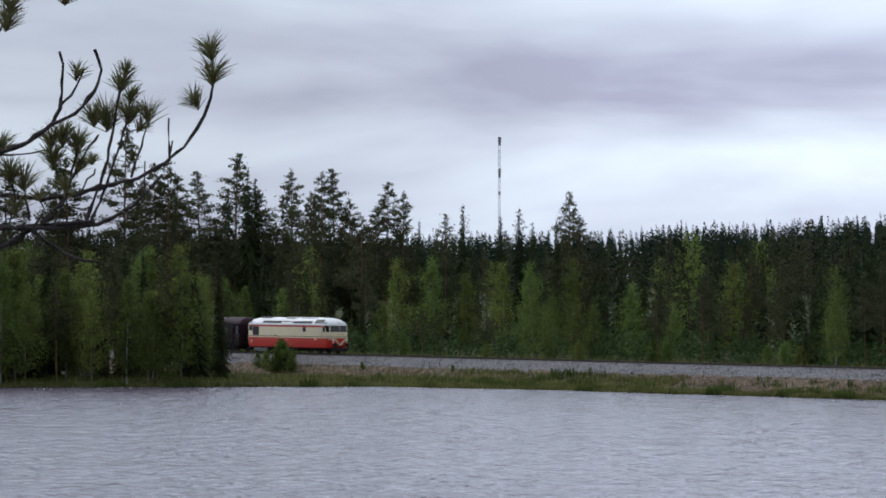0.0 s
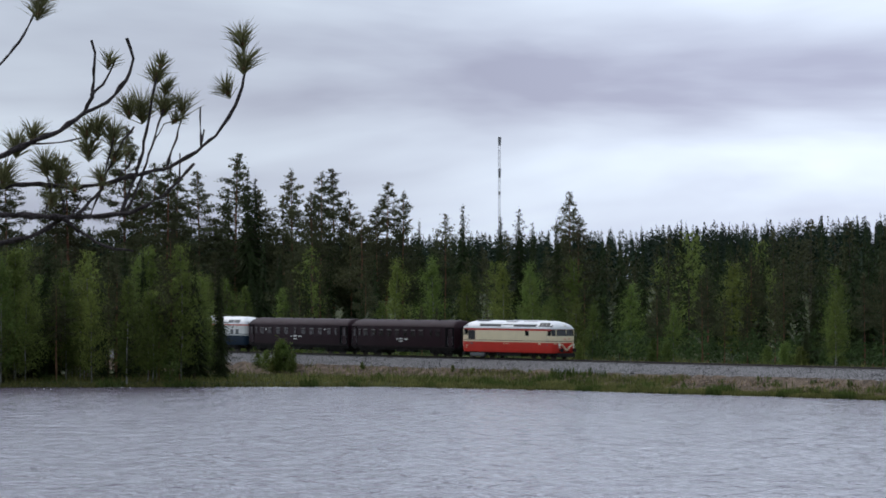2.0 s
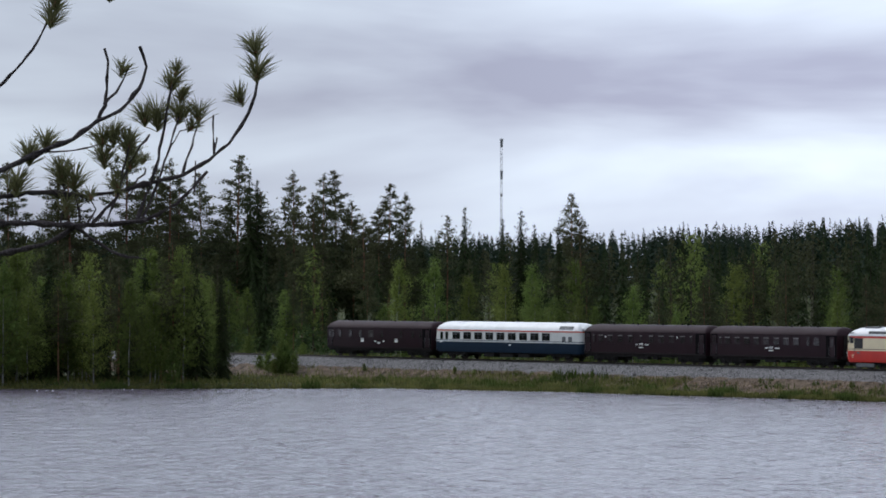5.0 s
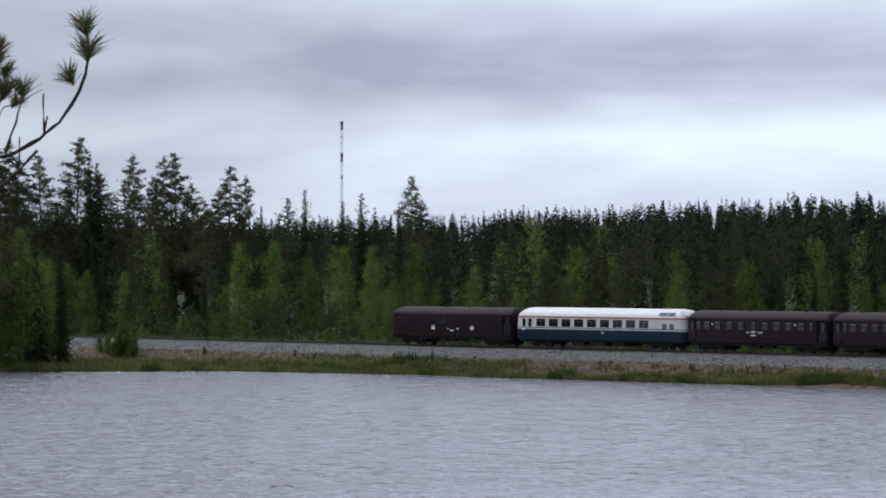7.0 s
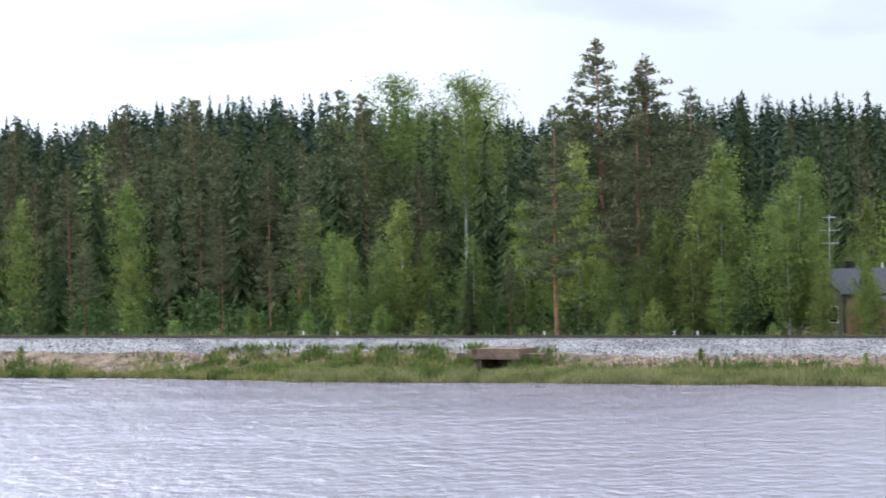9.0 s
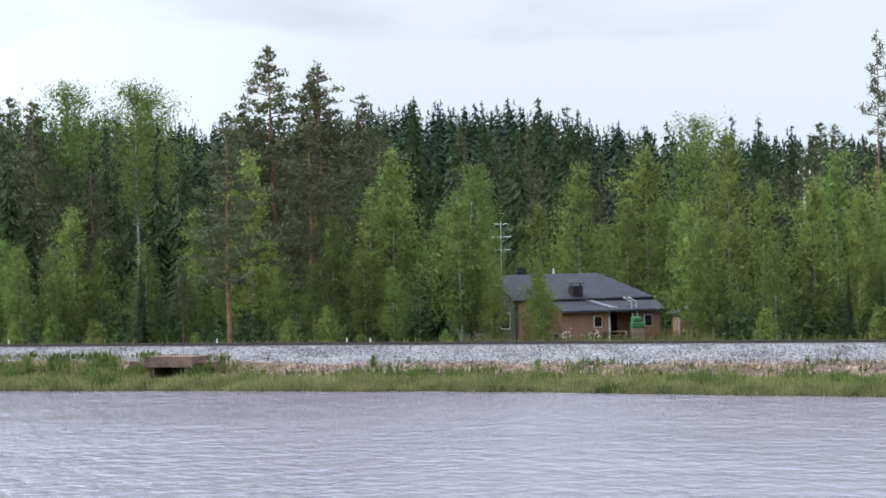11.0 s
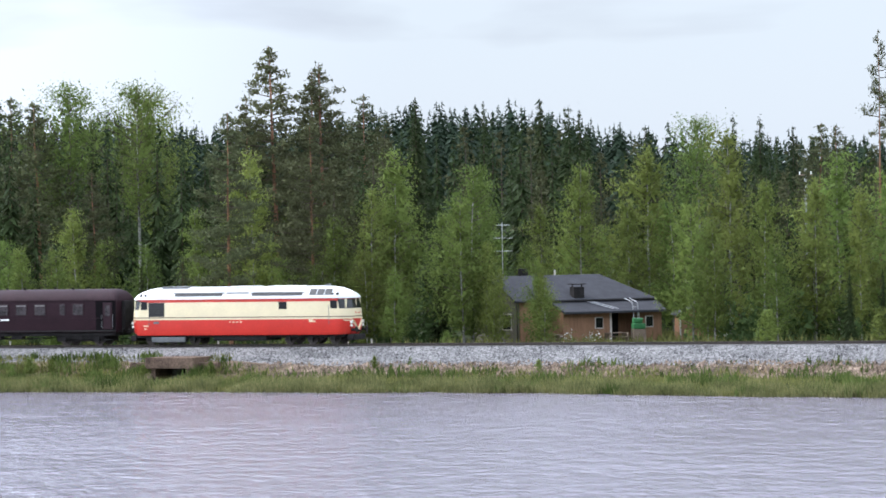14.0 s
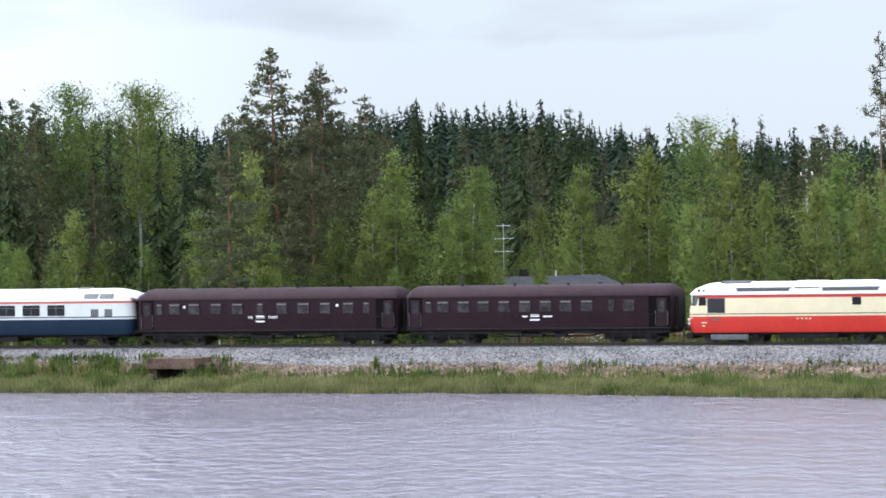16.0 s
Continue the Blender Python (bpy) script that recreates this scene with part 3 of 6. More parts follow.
# the green edge of the forest behind the track
edge_rng = random.Random(21)
X = -60.0
while X < 6160:
    yard = 5200 < X < 5690
    left = X < 3000
    for row in range(2):
        dy = edge_rng.uniform(9, 17) + row * edge_rng.uniform(8, 16)
        if yard:
            dy += 34
        share = edge_rng.random()
        kind = "birch" if share < (0.75 if X > 4900 else 0.34 if left else 0.45) else ("pine" if share < 0.8 else "spruce")
        tall = (edge_rng.uniform(5.0, 10.5) if left else edge_rng.uniform(7.5, 12.5)) + row * 2.5
        if X > 4390:
            tall *= 0.72
        X2 = X + edge_rng.uniform(-20, 20)
        y = TRACK + dy
        x = y * math.tan(bearing(X2))
        tree(kind, x, y, ground_z(x, y) - 0.1, tall)
    if edge_rng.random() < 0.6 and not yard:
        y = TRACK + edge_rng.uniform(5.5, 9)
        x = y * math.tan(bearing(X + edge_rng.uniform(-25, 25)))
        tree("bush", x, y, ground_z(x, y) - 0.1, edge_rng.uniform(1.5, 3.6))
    X += edge_rng.uniform(32, 58) if left else edge_rng.uniform(56, 98)


def mesh_tris(me):
    n = len(me.vertices)
    co = np.empty(n * 3, dtype=np.float32)
    me.vertices.foreach_get("co", co)
    return co.reshape(-1, 3)


def deep_forest():
    """The body of the forest behind the edge, coarser, each kind's crowns and trunks in one mesh."""
    crowns = {"pine": [], "spruce": [], "birch": []}
    stems = []
    for k in range(1050):
        X = edge_rng.uniform(-150, 6150)
        y = TRACK + 24 + 190 * edge_rng.random() ** 1.3
        if 5200 < X < 5640 and y < TRACK + 62:
            continue
        x = y * math.tan(bearing(X))
        z = ground_z(x, y)
        room = top_z(X, y, float(np.interp(X, SKY_X, SKY_Y))) - z
        tall = min(edge_rng.uniform(11, 19), room - edge_rng.uniform(0, 3.5))
        if tall < 5:
            continue
        kind = "spruce" if edge_rng.random() < 0.68 else ("pine" if edge_rng.random() < 0.75 or y > TRACK + 80 else "birch")
        trunk, crown = edge_rng.choice(STOCK[kind, 0])
        s = tall / HEIGHTS[kind]
        a = edge_rng.uniform(0, 6.28)
        turn = np.array([[math.cos(a), -math.sin(a), 0], [math.sin(a), math.cos(a), 0], [0, 0, 1]]) * s
        crowns[kind].append((mesh_tris(crown) @ turn.T + [x, y, z]).reshape(-1, 3, 3))
        r = 0.009 * tall
        stems.append(bent_tube([(x, y, z - 0.2), (x, y, z + tall * 0.9)], [r, r * 0.3], 4))
    for kind, mm in (("pine", M_PINE), ("spruce", M_SPRUCE), ("birch", M_BIRCH)):
        me = triangles("deep_" + kind, np.concatenate(crowns[kind]), mm)
        words = {"pine": "dark green pine crowns deep in the forest", "spruce": "dark spruce crowns deep in the forest", "birch": "lighter birch crowns deep in the forest"}[kind]
        tagged(new(kind + "_woods", me), words, "woods", kind="stuff")
    tagged(new("trunks", merged("trunks", stems, M_DARK_BARK)), "thin brown trunks deep in the forest", "woods", kind="stuff")


deep_forest()


def undergrowth():
    """Saplings and brushwood that close the forest's foot."""
    rng = np.random.default_rng(15)
    cent = []
    for k in range(1500):
        X = edge_rng.uniform(-150, 6150)
        y = TRACK + edge_rng.uniform(11, 34)
        if 5180 < X < 5660:
            y += 32
        x = y * math.tan(bearing(X))
        h = edge_rng.uniform(1.2, 4.2)
        n = int(16 + 9 * h)
        u = rng.random(n)
        r = h * 0.42 * (1.05 - u)
        c = np.stack([x + rng.normal(size=n) * r, y + rng.normal(size=n) * r, ground_z(x, y) + 0.1 + h * u], axis=1)
        cent.append(c)
    return triangles("undergrowth", sprays(np.concatenate(cent), 0.55, rng, droop=0.3), M_BRUSH)


M_BRUSH = mat("brushwood_leaves", (0.05, 0.074, 0.026), 0.75, vary=0.3, scale=0.3, spread=0.3, leaf=0.25)
tagged(new("undergrowth", undergrowth()), "green saplings and brushwood at the forest's foot", "undergrowth", kind="stuff")


def far_woods():
    """The wooded ridge: many small conifers in one mesh."""
    rng = np.random.default_rng(77)
    tris = []
    r2 = random.Random(9)
    for k in range(5000):
        X = r2.uniform(-200, 6200)
        y = TRACK + 190 + 520 * r2.random() ** 1.1
        x = y * math.tan(bearing(X))
        z = ground_z(x, y)
        room = top_z(X, y, float(np.interp(X, SKY_X, SKY_Y))) - z
        h = min(r2.uniform(11, 18), room + r2.uniform(-2.6, 0.9) + (1.0 if r2.random() < 0.1 else 0))
        if h < 4:
            continue
        tris.append(boughs(x, y, z, h, h * r2.uniform(0.15, 0.25), rng, 66, 0.12, 0.62))
    return triangles("far_woods", np.concatenate(tris), M_FAR)


M_FAR = mat("ridge_needles", (0.017, 0.028, 0.017), 0.8, vary=0.4, scale=0.06, leaf=0.1)
tagged(new("far_woods", far_woods()), "dark dense spruce woods on the far ridge", "woods", kind="stuff")

# the headland's trees in front of the track
head_rng = random.Random(4)
for k in range(165):
    X = head_rng.uniform(-190, 395)
    u = bearing(X)
    x_in = head_rng.uniform(2.0, 42.0)
    R = 489.0
    R += x_in
    x, y = R * math.sin(u), R * math.cos(u)
    if y > track_y(x) - 7 or X > 395 - x_in * 0.2:
        continue
    tall = head_rng.uniform(8, 16) * (1 - 0.25 * smooth(330, 400, X))
    kind = head_rng.choice(["spruce", "spruce", "pine", "pine", "birch", "birch"])
    if x_in < 5:
        kind, tall = head_rng.choice([("birch", head_rng.uniform(5, 11)), ("bush", head_rng.uniform(2, 4)), ("birch", head_rng.uniform(9, 14))])
    tree(kind, x, y, ground_z(x, y) - 0.1, tall, group="trees on the headland")


# ---- train
M_RED = mat("red_paint", (0.52, 0.028, 0.018), 0.4, vary=0.1, scale=0.8)
M_CREAM = mat("cream_paint", (0.68, 0.585, 0.39), 0.4, vary=0.06, scale=0.8)
M_ROOF_WHITE = mat("white_roof_paint", (0.6, 0.6, 0.605), 0.45, vary=0.1, scale=1.2)
M_GLASS = mat("dark_glass", (0.012, 0.013, 0.015), 0.08, vary=0.1)
M_GRILLE = mat("dark_grille", (0.03, 0.03, 0.032), 0.6, vary=0.3, scale=6)
# near-black that stands for the shade in the carriages' end vestibules
M_RECESS_SHADE = mat("vestibule_shade", (0.006, 0.005, 0.006), 0.9, vary=0.2)
M_UNDER = mat("undercarriage_black", (0.019, 0.017, 0.017), 0.75, vary=0.5, scale=2)
M_GREYBOX = mat("grey_tank", (0.1, 0.105, 0.11), 0.6, vary=0.3, scale=2)
M_WHEEL = mat("wheel_steel", (0.06, 0.05, 0.045), 0.5, 0.7, vary=0.3)
M_BROWN = mat("brown_paint", (0.021, 0.0085, 0.0125), 0.5, vary=0.18, scale=0.7)
M_BROWN_ROOF = mat("brown_roof", (0.026, 0.0125, 0.0165), 0.7, vary=0.2, scale=0.7)
M_WHITE = mat("white_marking", (0.8, 0.8, 0.78), 0.5, vary=0.05)
M_BLUE = mat("dark_blue_paint", (0.012, 0.026, 0.048), 0.4, vary=0.15, scale=0.7)
M_PALE = mat("pale_grey_paint", (0.62, 0.62, 0.6), 0.45, vary=0.08, scale=0.8)
M_STRIPE = mat("orange_red_stripe", (0.5, 0.09, 0.05), 0.45, vary=0.1)
M_PANE = mat("carriage_glass", (0.038, 0.032, 0.034), 0.1, vary=0.8, scale=1.4)
M_BLIND = mat("dull_blind", (0.16, 0.145, 0.145), 0.8, vary=0.2, scale=2)
M_LINE = mat("dark_belt_line", (0.06, 0.02, 0.02), 0.5, vary=0.1)
for dull in (M_BROWN, M_BROWN_ROOF, M_UNDER, M_BLUE):
    next(n for n in dull.node_tree.nodes if n.type == "BSDF_PRINCIPLED").inputs["Specular IOR Level"].default_value = 0.15
M_LAMP = mat("lamp_lens", (0.75, 0.73, 0.66), 0.2, vary=0.05)


def outline(hl, hw, corner, n=6):
    """A rounded plan outline, counter-clockwise from the front right."""
    pts = []
    for cx, cy, a0 in ((hl - corner, -hw + corner, -90), (hl - corner, hw - corner, 0), (-hl + corner, hw - corner, 90), (-hl + corner, -hw + corner, 180)):
        for k in range(n + 1):
            a = radians(a0 + 90 * k / n)
            pts.append((cx + corner * math.cos(a), cy + corner * math.sin(a)))
    return pts


def loft(name, levels, material, parent, label="", caps=True, smooth=True):
    """levels: (z, half length, half width, corner)."""
    verts, faces = [], []
    for z, hl, hw, c in levels:
        verts += [(x, y, z) for x, y in outline(hl, hw, min(c, hw * 0.98))]
    n = len(verts) // len(levels)
    for i in range(len(levels) - 1):
        faces += [(i * n + j, i * n + (j + 1) % n, (i + 1) * n + (j + 1) % n, (i + 1) * n + j) for j in range(n)]
    if caps:
        top = len(verts)
        verts += verts[:n] + verts[(len(levels) - 1) * n:]
        faces.append(tuple(range(top, top + n))[::-1])
        faces.append(tuple(range(top + n, top + 2 * n)))
    me = merged(name, [(verts, faces)], material, smooth)
    for p in me.polygons:
        if len(p.vertices) > 4:
            p.use_smooth = False
    return part(name, me, None, parent, label)


def wheelset(parent, x, r=0.48):
    bm = bmesh.new()
    for y in (-0.75, 0.75):
        tube(bm, (0, y - 0.065, 0), (0, y + 0.065, 0), r, sides=20)
        tube(bm, (0, y - 0.09 if y < 0 else y + 0.04, 0), (0, y - 0.04 if y < 0 else y + 0.09, 0), r * 0.35, sides=12)
        for k in range(4):
            a = k * math.pi / 2
            tube(bm, (math.cos(a) * r * 0.4, y - 0.075 * (1 if y < 0 else -1), math.sin(a) * r * 0.4), (math.cos(a) * r * 0.8, y - 0.075 * (1 if y < 0 else -1), math.sin(a) * r * 0.8), 0.05, sides=5)
    tube(bm, (0, -0.75, 0), (0, 0.75, 0), 0.09)
    ob = part("wheelset", bm, M_WHEEL, parent)
    ob.location = (x, 0, r)
    return ob


def bogie(parent, x, base, axles, material=None):
    bm = bmesh.new()
    for y in (-1.08, 1.08):
        box(bm, x - base / 2 - 0.55, x + base / 2 + 0.55, y - 0.09, y + 0.09, 0.5, 0.82, 0.03)
        for k in range(axles):
            ax = x - base / 2 + base * k / (axles - 1)
            box(bm, ax - 0.19, ax + 0.19, y - 0.14, y + 0.14, 0.3, 0.66, 0.03)
        for k in range(axles - 1):
            mx = x - base / 2 + base * (k + 0.5) / (axles - 1)
            tube(bm, (mx, y, 0.4), (mx, y, 0.95), 0.13, sides=8)
    box(bm, x - 0.4, x + 0.4, -1.05, 1.05, 0.6, 0.95)
    part("bogie_frame", bm, material or M_UNDER, parent)
    for k in range(axles):
        wheelset(parent, x - base / 2 + base * k / (axles - 1))


def buffers(parent, hl):
    for end in (-1, 1):
        for y in (-0.87, 0.87):
            bm = bmesh.new()
            tube(bm, (end * hl, y, 1.05), (end * (hl + 0.38), y, 1.05), 0.1)
            tube(bm, (end * (hl + 0.38), y, 1.05), (end * (hl + 0.43), y, 1.05), 0.23, sides=14)
            part("buffer", bm, M_UNDER, parent)
        bm = bmesh.new()
        tube(bm, (end * hl, 0, 1.0), (end * (hl + 0.42), 0, 0.92), 0.06)
        part("coupling", bm, M_UNDER, parent)


def wrap_band(name, hl, hw, corner, z0, z1, xmin, xmax, material, parent, back=0.0, label=""):
    """A strip that follows the rounded end between two heights, a little proud of it."""
    lo, hi = outline(hl + 0.012, hw + 0.012, corner, 8), outline(hl - back + 0.012, hw + 0.012 - back * 0.15, corner, 8)
    keep = [i for i, (x, y) in enumerate(lo) if xmin <= x <= xmax + 9]
    verts, faces = [], []
    for i in keep:
        verts += [(*lo[i], z0), (*hi[i], z1)]
    for k in range(len(keep) - 1):
        if keep[k + 1] == keep[k] + 1:
            faces.append((2 * k, 2 * k + 2, 2 * k + 3, 2 * k + 1))
    return part(name, merged(name, [(verts, faces)], material), None, parent, label)


def side_panel(name, x0, x1, z0, z1, hw, material, parent, bevel=0.012, proud=0.02, label="", both=True):
    ob = None
    for s in ((-1, 1) if both else (-1,)):
        ob = part(name, one_box(x0, x1, min(s * hw, s * (hw + proud)), max(s * hw, s * (hw + proud)), z0, z1, bevel), material, parent, label)
    return ob


def locomotive():
    HL, HW = 8.95, 1.5
    loco = thing("locomotive", "red and cream diesel locomotive with white roof pulling the train", "locomotive")
    loft("lower_body", [(0.72, HL - 0.25, HW - 0.04, 0.85), (0.95, HL - 0.05, HW, 0.9), (1.9, HL, HW, 0.9)], M_RED, loco, "glossy red lower side panels")
    loft("upper_body", [(1.9, HL, HW, 0.9), (2.45, HL - 0.02, HW, 0.9), (3.15, HL - 0.2, HW - 0.02, 0.9)], M_CREAM, loco, "cream painted upper sides")
    loft("top_stripe", [(3.15, HL - 0.2, HW - 0.018, 0.9), (3.36, HL - 0.24, HW - 0.02, 0.9)], M_RED, loco, "red stripe under the roof edge")
    loft("roof", [(3.36, HL - 0.02, HW + 0.02, 1.0), (3.46, HL - 0.06, HW + 0.02, 1.0), (3.7, HL - 0.3, HW - 0.08, 1.0), (3.95, HL - 0.75, HW - 0.32, 0.9),
                  (4.11, HL - 1.2, HW - 0.62, 0.7), (4.21, HL - 1.7, HW - 1.0, 0.4), (4.26, HL - 2.4, 0.25, 0.2)], M_ROOF_WHITE, loco, "white rounded roof")
    loft("belt_stripe", [(2.0, HL + 0.008, HW + 0.008, 0.9), (2.06, HL + 0.008, HW + 0.008, 0.9)], M_LINE, loco, "thin dark red belt line", caps=False)
    loft("belt_stripe", [(1.86, HL + 0.01, HW + 0.01, 0.9), (1.93, HL + 0.01, HW + 0.01, 0.9)], M_CREAM, loco, "thin cream belt line", caps=False)
    for end in (-1, 1):
        g = wrap_band("windscreen", HL - 0.05, HW - 0.005, 0.9, 2.62, 3.3, HL - 0.82, HL, M_GLASS, loco, 0.17, "dark wraparound cab windscreen")
        if end < 0:
            g.rotation_euler = (0, 0, math.pi)
        for y in (0.0,):
            bm = one_box(-0.03, 0.03, -0.03, 0.03, 2.62, 3.32)
            p = part("windscreen_post", bm, M_CREAM, loco)
            p.location = (end * (HL - 0.11), y, 0)
        for y in (-0.98, 0.98):
            p = part("windscreen_post", one_box(-0.05, 0.05, -0.05, 0.05, 2.62, 3.32), M_CREAM, loco)
            p.location = (end * (HL - 0.36), y * 1.25, 0)
        # pointed trim on the nose
        for lift in (0.0, -0.16):
            for s in (-1, 1):
                v, f = bent_tube([(end * (HL - 0.5), s * 1.42, 1.93 + lift), (end * (HL - 0.14), s * 1.1, 1.9 + lift), (end * (HL + 0.015), s * 0.6, 1.66 + lift), (end * (HL + 0.015), s * 0.22, 1.3 + lift), (end * (HL + 0.015), 0, 1.1 + lift)],
                                 [0.042] * 5, 6)
                part("nose_trim", merged("nose_trim", [(v, f)], M_CREAM), None, loco, "cream pointed trim on the nose")
        bm = bmesh.new()
        for s in (-1, 1):
            tube(bm, (end * (HL - 0.0), s * 0.16, 2.25), (end * (HL + 0.02), s * 0.42, 2.32), 0.035)
        part("wing_badge", bm, M_RED, loco, "small red winged badge")
        for s in (-1, 1):
            for z, r in ((1.62, 0.12), (1.36, 0.09)):
                bm = bmesh.new()
                tube(bm, (end * (HL - 0.12), s * 0.98, z), (end * (HL + 0.03), s * 0.98, z), r, sides=12)
                part("headlight", bm, M_LAMP, loco, "round pale headlight")
        bm = bmesh.new()
        tube(bm, (end * (HL - 0.85), 0, 3.8), (end * (HL - 0.25), 0, 3.66), 0.17, 0.15, sides=14)
        part("roof_headlight", bm, M_LAMP, loco, "large round roof headlight")
        for s in (-1, 1):
            for k in range(2):
                bm = bmesh.new()
                tube(bm, (end * (HL - 0.95 - 0.38 * k), s * (HW - 0.28), 3.72), (end * (HL - 0.95 - 0.38 * k), s * (HW - 0.03), 3.66), 0.09, sides=10)
                part("roof_lamp", bm, M_GRILLE, loco)
        side_panel("cab_window", end * (HL - 1.22) - 0.27, end * (HL - 1.22) + 0.27, 2.62, 3.22, HW - 0.01, M_GLASS, loco)
        side_panel("door_rail", end * (HL - 1.62) - 0.02, end * (HL - 1.62) + 0.02, 1.5, 2.9, HW, M_GREYBOX, loco, 0.0)
        bm = one_box(end * (HL - 0.1) - 0.25, end * (HL - 0.1) + 0.25, -1.1, 1.1, 0.3, 0.72, 0.08)
        part("snow_plough", bm, M_UNDER, loco, "dark plough under the buffer beam")
    side_panel("radiator_grille", -7.35, -6.05, 2.1, 3.14, HW - 0.01, M_GRILLE, loco)
    for k in range(8):
        side_panel("grille_slat", -7.33, -6.07, 2.16 + 0.12 * k, 2.19 + 0.12 * k, HW + 0.01, M_UNDER, loco, 0.0, 0.015)
    side_panel("side_window", 3.3, 3.95, 2.6, 3.14, HW - 0.01, M_GLASS, loco)
    for x0, x1 in ((-5.2, -1.3), (1.1, 5.2)):
        for s in (-1, 1):
            ob = part("roof_grille", one_box(x0, x1, -0.03, 0.03, -0.12, 0.12, 0.02), M_GRILLE, loco)
            ob.matrix_local = pose(0, s * 1.41, 3.69, s * 20)
            ob = part("roof_ledge", one_box(x0 - 0.15, x1 + 0.15, -0.1, 0.1, -0.04, 0.04, 0.02), M_ROOF_WHITE, loco)
            ob.matrix_local = pose(0, s * 1.3, 3.85, s * 20)
    for k in range(3):
        for s in (-1, 1):
            ob = part("roof_louvre", one_box(5.75 + 0.62 * k, 6.3 + 0.62 * k, -0.03, 0.03, -0.27, 0.27, 0.02), M_GRILLE, loco)
            ob.matrix_local = pose(0, s * 1.29, 3.84, s * 40)
    for x0, x1 in ((-1.0, 0.9),):
        part("roof_hatch", one_box(x0, x1, -0.95, 0.95, 4.02, 4.3, 0.05), M_ROOF_WHITE, loco)
        side_panel("roof_slot", x0 + 0.05, x1 - 0.05, 3.78, 3.86, 1.36, M_GRILLE, loco, 0.0, 0.04)
    part("roof_hatch", one_box(-6.6, -4.4, -0.75, 0.75, 4.08, 4.31, 0.05), M_GREYBOX, loco)
    part("roof_hatch", one_box(2.0, 4.6, -0.7, 0.7, 4.1, 4.3, 0.05), M_ROOF_WHITE, loco)
    bm = bmesh.new()
    tube(bm, (6.7, -0.3, 4.05), (6.7, -0.3, 4.33), 0.05)
    tube(bm, (6.55, -0.3, 4.33), (7.0, -0.3, 4.33), 0.05, 0.08)
    part("horn", bm, M_GREYBOX, loco)
    # plain bars for the number and small markings
    for x0, w, z in ((-0.75, 0.14, 1.68), (-0.45, 0.14, 1.68), (-0.15, 0.14, 1.68), (0.15, 0.14, 1.68), (5.7, 0.35, 1.78), (5.75, 0.5, 1.68), (-7.8, 0.4, 1.42), (-7.75, 0.2, 1.2)):
        side_panel("marking", x0, x0 + w, z - 0.04, z + 0.05, HW, M_CREAM, loco, 0.0, 0.012, "small cream marking bar")
    side_panel("badge", -6.95, -6.5, 1.58, 1.74, HW, M_GREYBOX, loco, 0.0, 0.015)
    part("underframe", one_box(-HL + 0.5, HL - 0.5, -1.2, 1.2, 0.55, 0.78, 0.03), M_UNDER, loco)
    part("fuel_tank", one_box(-2.2, 2.2, -1.3, 1.3, 0.3, 0.72, 0.1), M_UNDER, loco)
    part("air_tank", one_box(-7.2, -4.4, -1.42, -1.2, 0.2, 0.6, 0.08), M_GREYBOX, loco)
    bogie(loco, -5.7, 3.6, 3)
    bogie(loco, 5.7, 3.6, 3)
    buffers(loco, HL - 0.1)
    return loco


